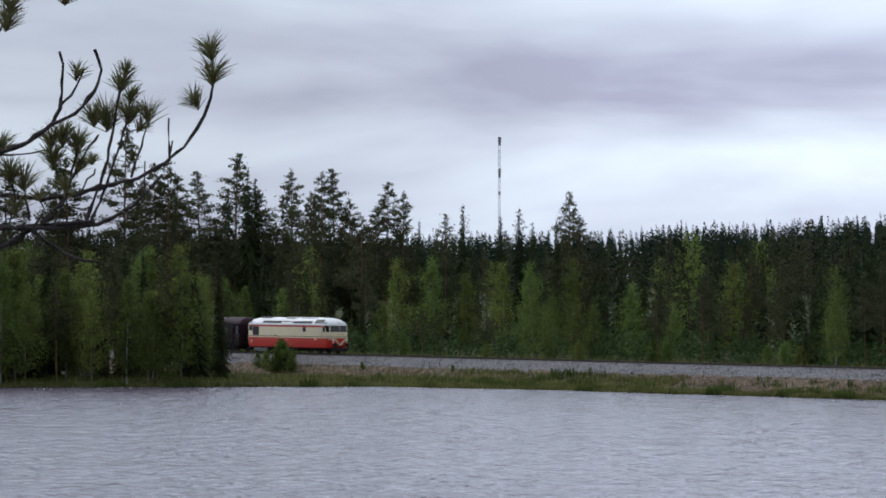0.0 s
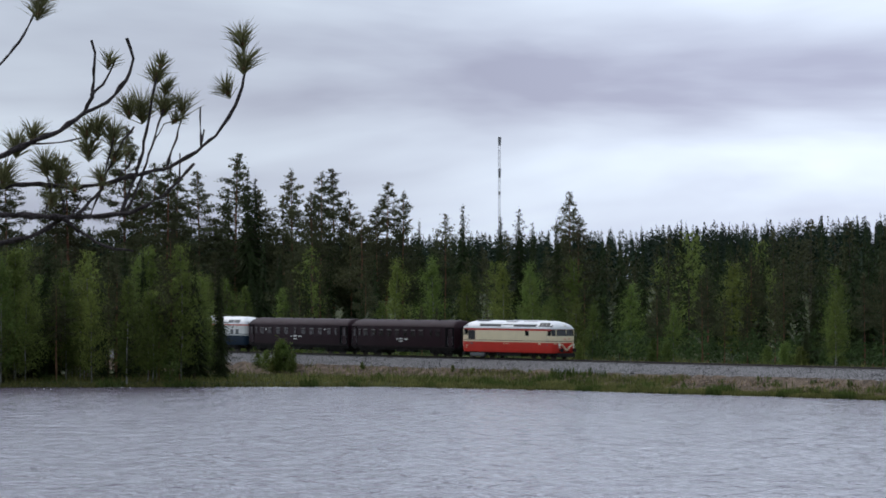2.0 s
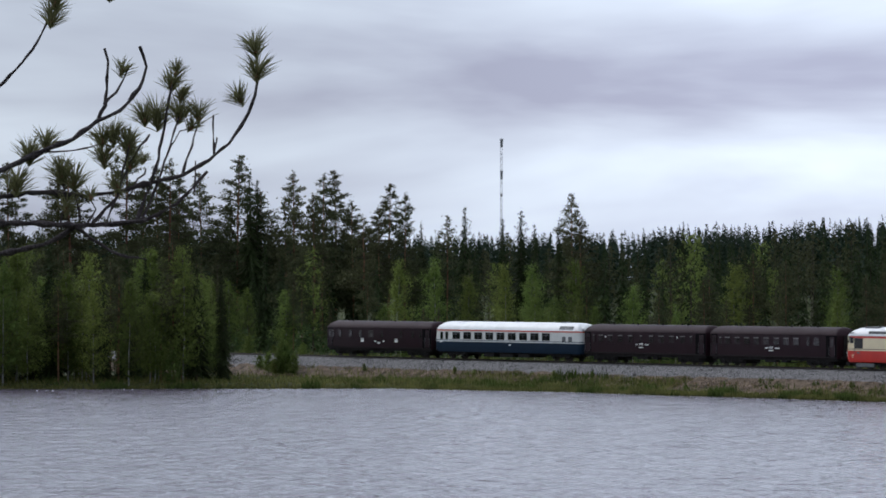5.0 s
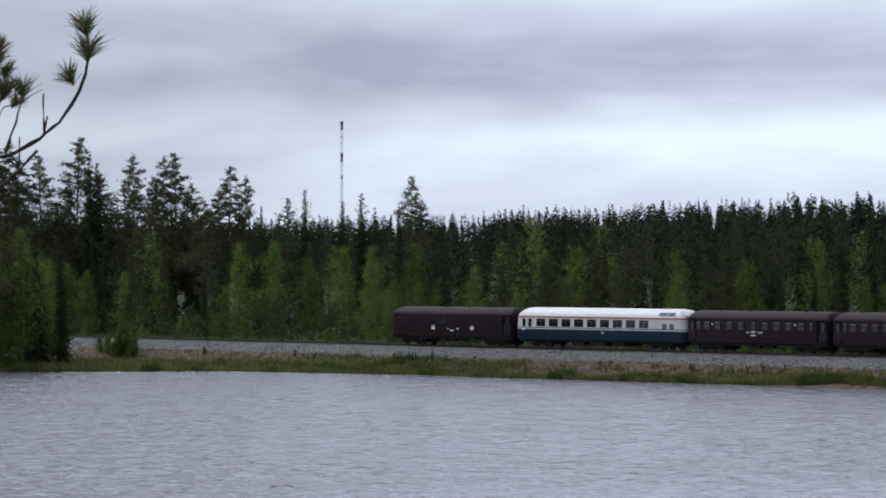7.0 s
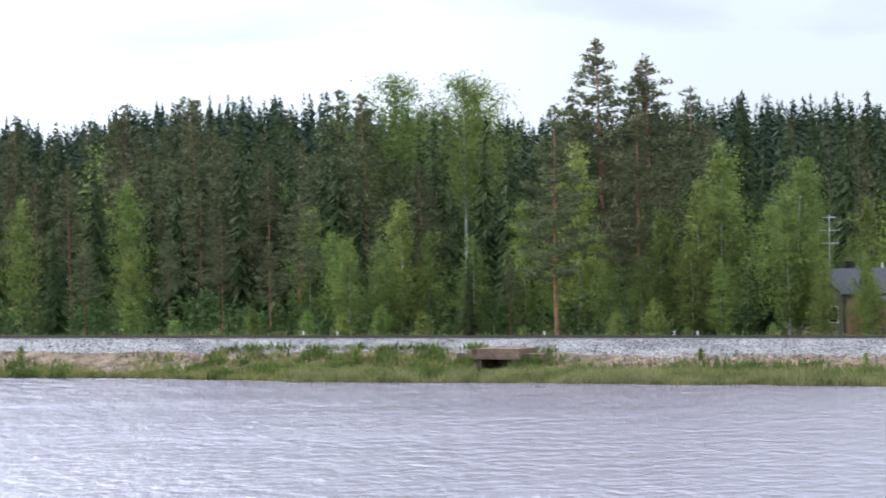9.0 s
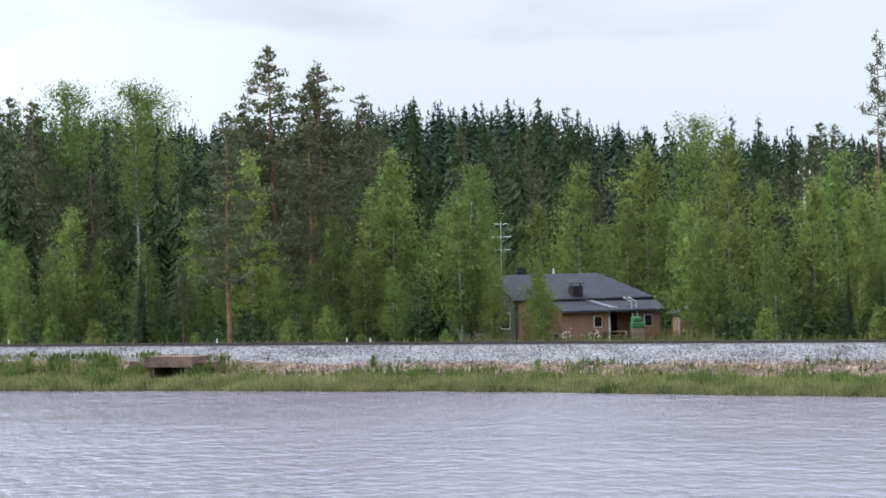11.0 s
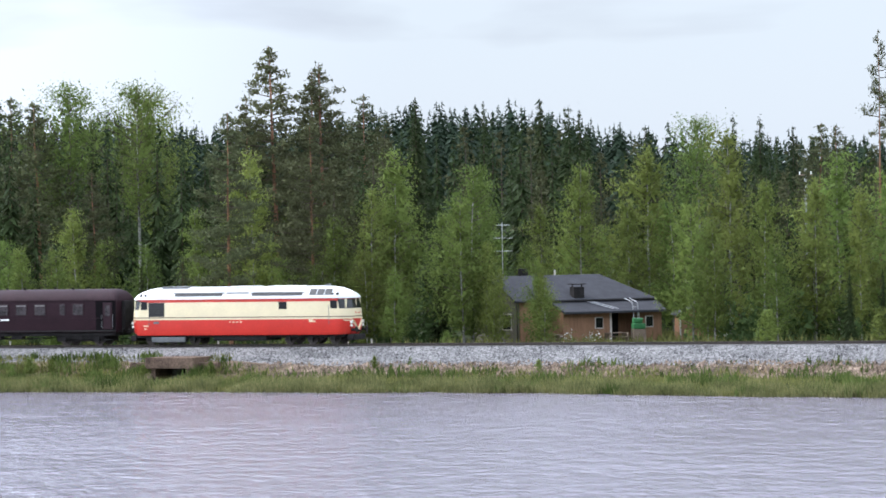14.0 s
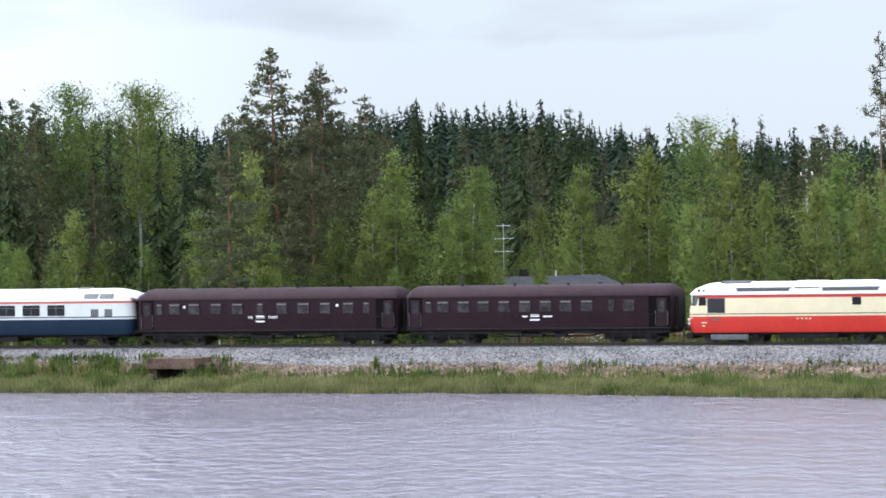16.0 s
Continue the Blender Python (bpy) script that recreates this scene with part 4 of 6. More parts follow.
def brown_carriage(length, windows, plates, label, blinds=()):
    HL, HW = length / 2, 1.5
    car = thing("passenger_carriage", label, "railway carriage", group="brown carriages of the train")
    loft("body", [(1.0, HL - 0.02, HW - 0.03, 0.12), (1.15, HL, HW, 0.12), (3.35, HL, HW - 0.02, 0.12)], M_BROWN, car)
    loft("roof", [(3.35, HL + 0.02, HW + 0.03, 0.15), (3.45, HL + 0.02, HW + 0.03, 0.2), (3.75, HL - 0.05, HW - 0.18, 0.4), (4.0, HL - 0.25, HW - 0.5, 0.4), (4.15, HL - 0.5, HW - 0.9, 0.35), (4.2, HL - 0.8, 0.25, 0.2)],
         M_BROWN_ROOF, car, "dark brown arched roof")
    side_panel("waist_strip", -HL + 1.4, HL - 1.4, 2.02, 2.07, HW, M_BROWN_ROOF, car, 0.0, 0.02)
    side_panel("sill_strip", -HL + 0.1, HL - 0.1, 1.05, 1.15, HW, M_UNDER, car, 0.0, 0.015)
    for end in (-1, 1):
        x = end * (HL - 0.72)
        # no real recess: a flat dark panel paints the vestibule's shade round the door
        side_panel("door_recess", x - (1.0 if end > 0 else 0.5), x + (0.66 if end > 0 else 0.5), 1.12, 3.34, HW - 0.005, M_RECESS_SHADE, car, 0.01, 0.012)
        side_panel("door", x - 0.38, x + 0.38, 1.2, 3.2, HW, M_BROWN, car, 0.02, 0.035)
        side_panel("door_window", x - 0.2, x + 0.2, 2.2, 3.0, HW + 0.03, M_PANE, car, 0.01, 0.015)
        for s in (-1, 1):
            for dx in (-0.45, 0.45):
                part("handrail", tube(bmesh.new(), (x + dx, s * (HW + 0.07), 1.3), (x + dx, s * (HW + 0.07), 2.3), 0.018, sides=5), M_GREYBOX, car)
        part("gangway", one_box(end * HL - 0.28, end * HL + 0.28, -0.62, 0.62, 1.1, 3.3, 0.06), M_UNDER, car, "black folding gangway bellows")
        for z in (0.42, 0.75):
            side_panel("step", x - 0.35, x + 0.35, z, z + 0.04, HW - 0.3, M_UNDER, car, 0.0, 0.25)
    for i, (x, w) in enumerate(windows):
        side_panel("window_frame", x - w / 2 - 0.05, x + w / 2 + 0.05, 2.24, 3.13, HW - 0.01, M_BROWN_ROOF, car, 0.01, 0.03)
        side_panel("window", x - w / 2, x + w / 2, 2.3, 3.08, HW, M_PANE, car, 0.01, 0.032)
        if i in blinds:
            side_panel("blind", x - w / 2 + 0.04, x + w / 2 - 0.04, 2.95, 3.05, HW + 0.03, M_BLIND, car, 0.0, 0.008)
        side_panel("window_bar", x - w / 2, x + w / 2, 2.84, 2.87, HW + 0.03, M_BROWN, car, 0.0, 0.008)
    for x, z, w, h in plates:
        side_panel("marking", x - w / 2, x + w / 2, z - h / 2, z + h / 2, HW + 0.002, M_WHITE, car, 0.0, 0.012, "white lettering bar")
    for k in range(9):
        bm = bmesh.new()
        x = -HL + 2 + k * (length - 4) / 8
        y = -0.55 if k % 2 else 0.4
        tube(bm, (x, y, 4.02), (x, y, 4.28), 0.07, sides=8)
        tube(bm, (x, y, 4.26), (x, y, 4.32), 0.13, sides=8)
        part("roof_vent", bm, M_UNDER, car)
    part("underframe", one_box(-HL + 0.2, HL - 0.2, -1.3, 1.3, 0.72, 1.04, 0.02), M_UNDER, car)
    for end in (-1, 1):
        part("brake_gear", one_box(end * (HL - 3.2) - 2.1, end * (HL - 3.2) + 2.1, -1.0, 1.0, 0.3, 0.75, 0.05), M_UNDER, car)
    for x0, x1 in ((-1.4, 0.3), (1.2, 2.1)):
        part("battery_box", one_box(x0, x1, -1.3, -0.7, 0.5, 0.9, 0.04), M_UNDER, car)
    bm = bmesh.new()
    for s in (-1, 1):
        v = [(-HL + 5, s * 1.0, 0.85), (-HL + 7, s * 1.0, 0.5), (HL - 7, s * 1.0, 0.5), (HL - 5, s * 1.0, 0.85)]
        for a, b in zip(v, v[1:]):
            tube(bm, a, b, 0.035, sides=5)
    part("truss_rod", bm, M_UNDER, car)
    bogie(car, -HL + 3.2, 2.8, 2)
    bogie(car, HL - 3.2, 2.8, 2)
    buffers(car, HL - 0.15)
    return car


def dining_carriage(length):
    HL, HW = length / 2, 1.48
    car = thing("dining_carriage", "white and dark blue carriage with red stripe and big windows", "railway carriage")
    loft("lower_body", [(0.85, HL - 0.25, HW - 0.06, 0.5), (1.1, HL, HW, 0.6), (2.0, HL, HW, 0.6)], M_BLUE, car, "dark blue lower sides")
    loft("belt", [(2.0, HL, HW + 0.004, 0.6), (2.12, HL, HW + 0.004, 0.6)], M_PALE, car, "white belt line")
    loft("belt_shadow_line", [(2.12, HL, HW, 0.6), (2.2, HL, HW, 0.6)], M_BLUE, car, "thin blue line")
    loft("upper_body", [(2.2, HL, HW, 0.6), (3.2, HL - 0.1, HW - 0.02, 0.6)], M_PALE, car, "pale grey-white window band")
    loft("stripe", [(3.2, HL - 0.1, HW - 0.01, 0.6), (3.36, HL - 0.14, HW - 0.015, 0.6)], M_STRIPE, car, "orange-red stripe along the eaves")
    loft("roof", [(3.36, HL - 0.1, HW + 0.0, 0.65), (3.7, HL - 0.25, HW - 0.12, 0.7), (4.0, HL - 0.6, HW - 0.42, 0.7), (4.2, HL - 1.1, HW - 0.8, 0.5), (4.28, HL - 1.8, 0.3, 0.25)], M_ROOF_WHITE, car, "cream white smooth roof")
    # peaked brow over the leading end
    v, f = [], []
    for i, (x, z, w) in enumerate(((HL - 1.4, 4.2, 0.75), (HL - 0.5, 4.12, 1.0), (HL + 0.35, 3.86, 1.2))):
        for k in range(9):
            a = -1 + k / 4
            v.append((x, a * w, z - 0.35 * a * a))
        for k in range(9):
            a = -1 + k / 4
            v.append((x, a * w, z - 0.35 * a * a - (0.3 if i < 2 else 0.08)))
    for i in range(2):
        for k in range(8):
            b = i * 18 + k
            f.append((b, b + 1, b + 19, b + 18))
            f.append((b + 9, b + 27, b + 28, b + 10))
        f += [(i * 18, i * 18 + 18, i * 18 + 27, i * 18 + 9), (i * 18 + 8, i * 18 + 17, i * 18 + 35, i * 18 + 26)]
    f += [(36 + k, 37 + k, 46 + k, 45 + k) for k in range(8)]
    part("brow", merged("brow", [(v, f)], M_ROOF_WHITE, True), None, car, "white roof brow over the end")
    x = HL - 5.6
    for k in range(9):
        side_panel("window", x - 1.45, x, 2.28, 3.08, HW - 0.01, M_GLASS, car, 0.02, 0.02)
        side_panel("window_top_frame", x - 1.45, x, 2.84, 2.88, HW + 0.012, M_GREYBOX, car, 0.0, 0.01)
        side_panel("inner_post", x - 0.75, x - 0.71, 2.3, 3.06, HW + 0.011, M_GREYBOX, car, 0.0, 0.008)
        x -= 2.1
    for dx in (0.2, 1.2):
        side_panel("door_window", x - dx - 0.5, x - dx, 2.25, 3.08, HW - 0.01, M_GLASS, car, 0.02, 0.02)
    for dx in (1.6, 2.75):
        side_panel("side_grille", HL - dx - 0.65, HL - dx, 2.2, 2.75, HW - 0.005, M_GREYBOX, car, 0.01, 0.02, "grey louvred grille")
    for dx in (1.5, 2.8):
        ob = part("roof_grille", one_box(HL - dx - 1.2, HL - dx, -0.03, 0.03, -0.2, 0.2, 0.02), M_GREYBOX, car, "grey louvre in the roof side")
        ob.matrix_local = pose(0, -1.33, 3.72, -28)
    for x, z, w in ((-HL + 1.1, 1.98, 0.5), (0.6, 1.72, 0.3)):
        side_panel("marking", x, x + w, z - 0.1, z + 0.08, HW + 0.004, M_WHITE, car, 0.0, 0.012, "white lettering bar")
    for x in (-HL + 4.5, HL - 4.5):
        part("roof_hatch", one_box(x - 0.5, x + 0.5, -0.4, 0.4, 4.2, 4.36, 0.05), M_GREYBOX, car)
    for end in (-1, 1):
        part("gangway", one_box(end * HL - 0.3, end * HL + 0.3, -0.6, 0.6, 1.1, 3.3, 0.06), M_UNDER, car, "black folding gangway bellows")
    part("underframe", one_box(-HL + 0.4, HL - 0.4, -1.1, 1.1, 0.65, 0.9, 0.03), M_UNDER, car)
    for x0, x1 in ((-4.5, -2.6), (-1.5, 1.0), (2.0, 4.0)):
        part("equipment_box", one_box(x0, x1, -1.25, 1.25, 0.35, 0.8, 0.06), M_UNDER, car)
    bogie(car, -HL + 4.0, 2.5, 2)
    bogie(car, HL - 4.0, 2.5, 2)
    buffers(car, HL - 0.15)
    return car


loco = locomotive()
car_a = brown_carriage(20.4, [(-8.45, 0.45), (-7.3, 0.87), (-5.7, 0.87), (-4.15, 0.87), (-2.55, 0.87), (-0.95, 0.87), (0.65, 0.87), (2.2, 0.87), (3.8, 0.87), (5.7, 0.4), (7.0, 0.85)],
                       [(-0.95, 1.97, 0.4, 0.14), (-0.2, 2.02, 0.66, 0.17), (-0.2, 1.72, 0.72, 0.11), (0.8, 1.97, 0.7, 0.14)], "dark brown old passenger carriage with arched roof", range(9))
car_b = brown_carriage(21.0, [(-8.75, 0.45), (-7.5, 0.85), (-5.9, 0.85), (-4.1, 0.85), (-2.35, 0.85), (-0.5, 0.45), (1.25, 0.8), (3.0, 0.9), (4.75, 0.8), (6.6, 0.8), (8.05, 0.45)],
                       [(-1.3, 2.05, 0.38, 0.14), (-0.5, 2.08, 0.66, 0.2), (-0.5, 1.75, 0.72, 0.11), (0.5, 2.05, 0.7, 0.14), (-6.7, 2.85, 0.18, 0.18), (5.7, 2.88, 0.18, 0.18)], "dark brown old carriage with dim curtained windows", range(11))
car_c = dining_carriage(27.4)
car_d = brown_carriage(21.0, [(-9.2, 0.4), (-7.8, 0.5), (-5.6, 0.6), (-3.6, 0.5), (-1.4, 0.9), (0.8, 0.5), (4.6, 0.5), (6.9, 0.5), (8.4, 0.5)],
                       [(-3.2, 1.95, 0.6, 0.42), (3.6, 1.95, 0.6, 0.42), (-0.6, 1.85, 0.25, 0.16), (0.1, 1.65, 0.6, 0.16), (1.1, 1.85, 0.35, 0.16)], "dark brown last carriage of the train", (0,))
SPEED = 21.93
TRAIN = [(loco, 7.3), (car_a, -12.95), (car_b, -34.35), (car_c, -59.15), (car_d, -83.9)]


def train_pose(x):
    y = track_y(x)
    slope = (track_y(x + 5) - track_y(x - 5)) / 10
    return pose(x, y, track_z(x), 0, 0, math.degrees(math.atan(slope)))


# ---- the bank's plants
BANK_DY = [-10.5, -7.6, -5.6, -4.3, -2.2]
BANK_Z = [RAIL - 3.3, RAIL - 2.35, RAIL - 1.7, RAIL - 1.25, RAIL - 0.22]


def bank_z(x, y):
    return max(ground_z(x, y), float(np.interp(y - track_y(x), BANK_DY, BANK_Z)))


def blades(name, places, tall, wide, material, seed):
    """Upright grass blades, one triangle each, at (x, y, z, height factor)."""
    rng = np.random.default_rng(seed)
    p = np.asarray(places)
    n = len(p)
    a = rng.uniform(0, 2 * np.pi, n)
    h = tall * p[:, 3] * rng.uniform(0.5, 1.25, n)
    w = wide * rng.uniform(0.6, 1.4, n)
    d = np.stack([np.cos(a) * w, np.sin(a) * w, np.zeros(n)], axis=1)
    base = p[:, :3] - [0, 0, 0.05]
    tip = base + np.stack([rng.normal(scale=0.25, size=n) * h, rng.normal(scale=0.25, size=n) * h, h], axis=1)
    return triangles(name, np.stack([base - d, base + d, tip], axis=1), material)


M_DRY = mat("dry_grass", (0.13, 0.105, 0.05), 0.9, vary=0.4, scale=0.3, second=(0.22, 0.16, 0.09), leaf=0.3)
M_HERB = mat("dark_herbs", (0.05, 0.08, 0.02), 0.85, vary=0.4, scale=0.4, second=(0.08, 0.105, 0.03), leaf=0.3)
g_rng = random.Random(31)
grass, herbs, dry, reeds = [], [], [], []
while len(grass) + len(herbs) < 105000:
    x = g_rng.uniform(-475, -80)
    s = shore(x)
    if x > -165 and g_rng.random() < 0.6:
        y = g_rng.uniform(s, track_y(x) - (4.4 if x < -141 else 6.0))
    elif x < -370 and g_rng.random() < 0.65:
        y = g_rng.uniform(s, track_y(x) - 4.8)
    elif x > -400 and g_rng.random() < 0.06:
        y = g_rng.uniform(s, track_y(x) - 4.6)
    else:
        y = s - 0.5 + abs(g_rng.gauss(0, 1.6 if x < -160 else 3.2))
    if abs(x + 146.8) < 1.5 and y > track_y(x) - 10:
        continue
    if y > track_y(x) - 4.4 and x > -402:
        continue
    lump = noise.noise(Vector((x * 0.16, y * 0.35, 2.0))) + 0.6 * noise.noise(Vector((x * 0.5, y * 0.6, 7.0)))
    up = (y - s) / 6.0
    if x > -160:
        up *= 0.3
    if x < -370:
        up *= 0.15
    if lump < up * 1.5 - 0.95:
        continue
    z = bank_z(x, y)
    row = (x, y, z, 0.75 + 0.6 * max(0.0, lump))
    (herbs if lump > 0.25 else grass).append(row)
for k in range(26000):
    x, u = g_rng.uniform(-402, -85), g_rng.uniform(4.4, 8.8)
    y = track_y(x) - u
    v = noise.noise(Vector((x * 0.3, y * 0.45, 21.0))) + 0.5 * noise.noise(Vector((x * 0.9, y * 0.9, 3.0)))
    if v > (0.34 if -392 < x < -172 else 0.16) and abs(x + 146.8) > 2.2:
        (herbs if g_rng.random() < 0.6 else dry).append((x, y, bank_z(x, y), 0.35 + 0.7 * v))
for k in range(9000):
    x, y = g_rng.uniform(-172, -143), 0.0
    y = track_y(x) - g_rng.uniform(3.3, 8.5)
    if abs(x + 146.8) > 1.9:
        v = noise.noise(Vector((x * 0.5, y * 0.7, 33.0)))
        (herbs if v > 0.1 else grass if v > -0.25 else dry).append((x, y, bank_z(x, y), 0.6 + 0.4 * v))
for k in range(9000):
    x, u = g_rng.uniform(-400, -80), g_rng.uniform(4.6, 9.0)
    y = track_y(x) - u
    if noise.noise(Vector((x * 0.1, y * 0.3, 12.0))) > 0.05 and abs(x + 146.8) > 2.2:
        dry.append((x, y, bank_z(x, y), 1.0))
for k in range(30000):
    x = g_rng.uniform(-160, -78)
    y = shore(x) - 1.2 + 3.6 * g_rng.random() ** 0.8
    if noise.noise(Vector((x * 0.45, y * 0.5, 15.0))) < -0.22:
        continue
    reeds.append((x, y, max(-0.25, ground_z(x, y)), 0.8 + 0.7 * noise.noise(Vector((x * 0.3, y * 0.4, 5)))))
for k in range(9000):
    x = g_rng.uniform(-452, -400)
    y = g_rng.uniform(shore(x), max(shore(x) + 0.5, track_y(x) - 4.4))
    (grass if g_rng.random() < 0.7 else dry).append((x, y, bank_z(x, y), 1.1 + 0.5 * noise.noise(Vector((x * 0.3, y * 0.4, 19.0)))))
tagged(new("bank_grass", blades("bank_grass", grass, 0.62, 0.05, M_GRASS, 1)), "uneven green grass along the shore", "grass", kind="stuff")
tagged(new("bank_herbs", blades("bank_herbs", herbs, 0.8, 0.075, M_HERB, 2)), "dark green tall herbs along the shore", "herbs", kind="stuff")
tagged(new("dry_grass", blades("dry_grass", dry, 0.3, 0.05, M_DRY, 3)), "short dry brown grass on the sandy bank", "grass", kind="stuff")
tagged(new("reeds", blades("reeds", reeds, 1.05, 0.035, M_REED, 4)), "pale green reeds in the shallow water", "reeds", kind="stuff")
meadow = []
for k in range(34000):
    x = g_rng.uniform(-470, -85) if k < 26000 else g_rng.uniform(-135, -95)
    y = track_y(x) + (g_rng.uniform(3.4, 13) if k < 26000 else g_rng.uniform(12, 46))
    meadow.append((x, y, bank_z(x, y) if y < track_y(x) + 4 else ground_z(x, y), 0.6 + 0.9 * abs(noise.noise(Vector((x * 0.2, y * 0.2, 9))))))
tagged(new("verge_grass", blades("verge_grass", meadow, 0.8, 0.06, M_GRASS, 5)), "rough green verge grass behind the track", "grass", kind="stuff")



def stones(name, places, material, seed):
    """Broken stones, four facets each, at (x, y, z, size)."""
    rng = np.random.default_rng(seed)
    p = np.asarray(places)
    n = len(p)
    a = rng.uniform(0, 6.28, n)[:, None] + np.arange(4) * 1.571 + rng.uniform(-0.4, 0.4, (n, 4))
    r = p[:, 3:4] * rng.uniform(0.6, 1.3, (n, 4))
    v = np.empty((n, 5, 3))
    v[:, :4, 0], v[:, :4, 1] = p[:, :1] + np.cos(a) * r, p[:, 1:2] + np.sin(a) * r
    v[:, :4, 2] = p[:, 2:3] - p[:, 3:4] * rng.uniform(0.2, 0.8, (n, 4))
    v[:, 4] = p[:, :3] + rng.normal(size=(n, 3)) * p[:, 3:4] * 0.25 + np.array([0, 0, 0.7]) * p[:, 3:4]
    f = np.array([(0, 1, 4), (1, 2, 4), (2, 3, 4), (3, 0, 4)])[None] + (np.arange(n) * 5)[:, None, None]
    return merged(name, [(v.reshape(-1, 3).tolist(), f.reshape(-1, 3).tolist())], material)


def ballast_z(dy):
    return float(np.interp(dy, [-4.9, -4.15, -2.2], [RAIL - 1.5, RAIL - 1.18, RAIL - 0.22]))


pile, rubble = [], []
for k in range(54000):
    near_end = k < 36000
    x = g_rng.uniform(-178, -80) if near_end else g_rng.uniform(-470, -178)
    dy = -g_rng.uniform(1.5, 4.95)
    if abs(x + 146.8) < 1.9 and dy < -3.2:
        continue
    if dy < -4.0 and noise.noise(Vector((x * 0.4, dy, 6.0))) > 0.1 + 0.5 * smooth(-141, -128, x):
        continue
    pile.append((x, track_y(x) + dy, ballast_z(dy), g_rng.uniform(0.03, 0.075) * (1.0 if near_end else 1.6)))
for k in range(25000):
    x = g_rng.uniform(-430, -80) if k < 17000 else g_rng.uniform(-141, -80)
    dy = -4.2 - abs(g_rng.gauss(0, 1.5))
    y = track_y(x) + dy
    if abs(x + 146.8) < 2.2 or noise.noise(Vector((x * 0.13, dy * 0.5, 17.0))) < -0.18 or dy < -8:
        continue
    rubble.append((x, y, bank_z(x, y) - 0.02, 0.05 + 0.17 * g_rng.random() ** 4))
tagged(new("ballast_stones", stones("ballast_stones", pile, M_STONE, 41)), "loose grey broken stones on the ballast shoulder", "stones", kind="stuff")
tagged(new("rubble", stones("rubble", rubble, M_RUBBLE, 42)), "reddish brown stones scattered on the sandy bank", "stones", kind="stuff")

# bushes on the bank, and the small birches in front of the train in the west
for X, dy, h in ((470, -6.5, 2.4), (497, -6.2, 3.8), (500, -6.6, 3.4), (492, -6.9, 2.8), (515, -7.0, 2.4), (480, -7.4, 2.0), (455, -5.6, 1.8), (640, -5.2, 0.9), (800, -5.0, 0.8), (835, -5.4, 0.7), (975, -5.6, 0.9), (1185, -6.5, 0.8), (1340, -5.2, 0.6),
                 (2260, -6.0, 1.0), (2350, -6.4, 1.2), (2420, -6.2, 1.0), (2980, -5.4, 1.0), (3010, -5.6, 1.1), (3850, -5.6, 1.1), (4440, -6.4, 1.3), (4480, -6.0, 1.1), (4590, -6.3, 1.2), (4640, -7.2, 1.0), (4760, -6.6, 1.0),
                 (5050, -5.2, 0.9), (5340, -5.8, 0.8), (4410, -7.0, 0.9), (1500, -6.0, 0.8), (1720, -6.2, 0.8), (2720, -6.1, 0.9), (3330, -6.0, 0.9)):
    y = TRACK + dy
    x = (track_y(y * math.tan(bearing(X))) + dy) * math.tan(bearing(X))
    y = track_y(x) + dy
    tree("bush", x, y, bank_z(x, y) - 0.05, h, group="bushes on the bank")

# ---- culvert through the bank
M_CONCRETE = mat("stained_concrete", (0.075, 0.052, 0.042), 0.9, vary=0.35, scale=0.9, bump=0.4, second=(0.13, 0.09, 0.068))
# near-black: the culvert's inner shade put into colour; also the house door
M_DARKHOLE = mat("pipe_shade_and_dark_door", (0.02, 0.018, 0.016), 0.9, vary=0.4, scale=1)
culvert = thing("culvert", "low stained concrete culvert under the railway bank", "culvert", pose(-146.8, TRACK, 0))
part("headwall", one_box(-1.95, 1.95, -6.4, -3.2, 1.32, 2.12, 0.04), M_CONCRETE, culvert, "brown-stained concrete beam")
for sx in (-1, 1):
    part("abutment", one_box(min(sx * 1.25, sx * 1.7), max(sx * 1.25, sx * 1.7), -6.2, -3.2, 0.0, 1.32, 0.03), M_CONCRETE, culvert)
    part("wing_wall", one_box(min(sx * 1.95, sx * 3.6), max(sx * 1.95, sx * 3.6), -5.6, -5.2, 0.9, 1.75, 0.05), M_CONCRETE, culvert)
# closes the opening; its dark colour stands for the shade within
part("back_wall", one_box(-1.25, 1.25, -3.3, -3.1, 0.0, 1.32), M_DARKHOLE, culvert, "end wall coloured dark for the shade inside the pipe")

# ---- radio mast far behind the forest
M_MAST = mat("mast_grey", (0.3, 0.3, 0.32), 0.5, 0.4, vary=0.3, scale=0.3)
my = 900.0
mx = my * math.tan(bearing(884))
base_z = ground_z(mx, my)
mast_top = top_z(884, my, 243)
mast = thing("radio_mast", "thin grey lattice radio mast beyond the forest", "radio mast", pose(mx, my, base_z))
hm = mast_top - base_z
bm = bmesh.new()
for k in range(3):
    a = k * 2.094
    tube(bm, (math.cos(a) * 0.4, math.sin(a) * 0.4, -0.5), (math.cos(a) * 0.4, math.sin(a) * 0.4, hm - 3), 0.06, sides=5)
part("mast_legs", bm, M_MAST, mast)
bm = bmesh.new()
for i in range(int((hm - 3) / 2)):
    for k in range(3):
        a, b = k * 2.094, (k + 1) * 2.094
        z = i * 2.0
        tube(bm, (math.cos(a) * 0.4, math.sin(a) * 0.4, z), (math.cos(b) * 0.4, math.sin(b) * 0.4, z + 2), 0.03, sides=3)
part("lattice", bm, M_MAST, mast)
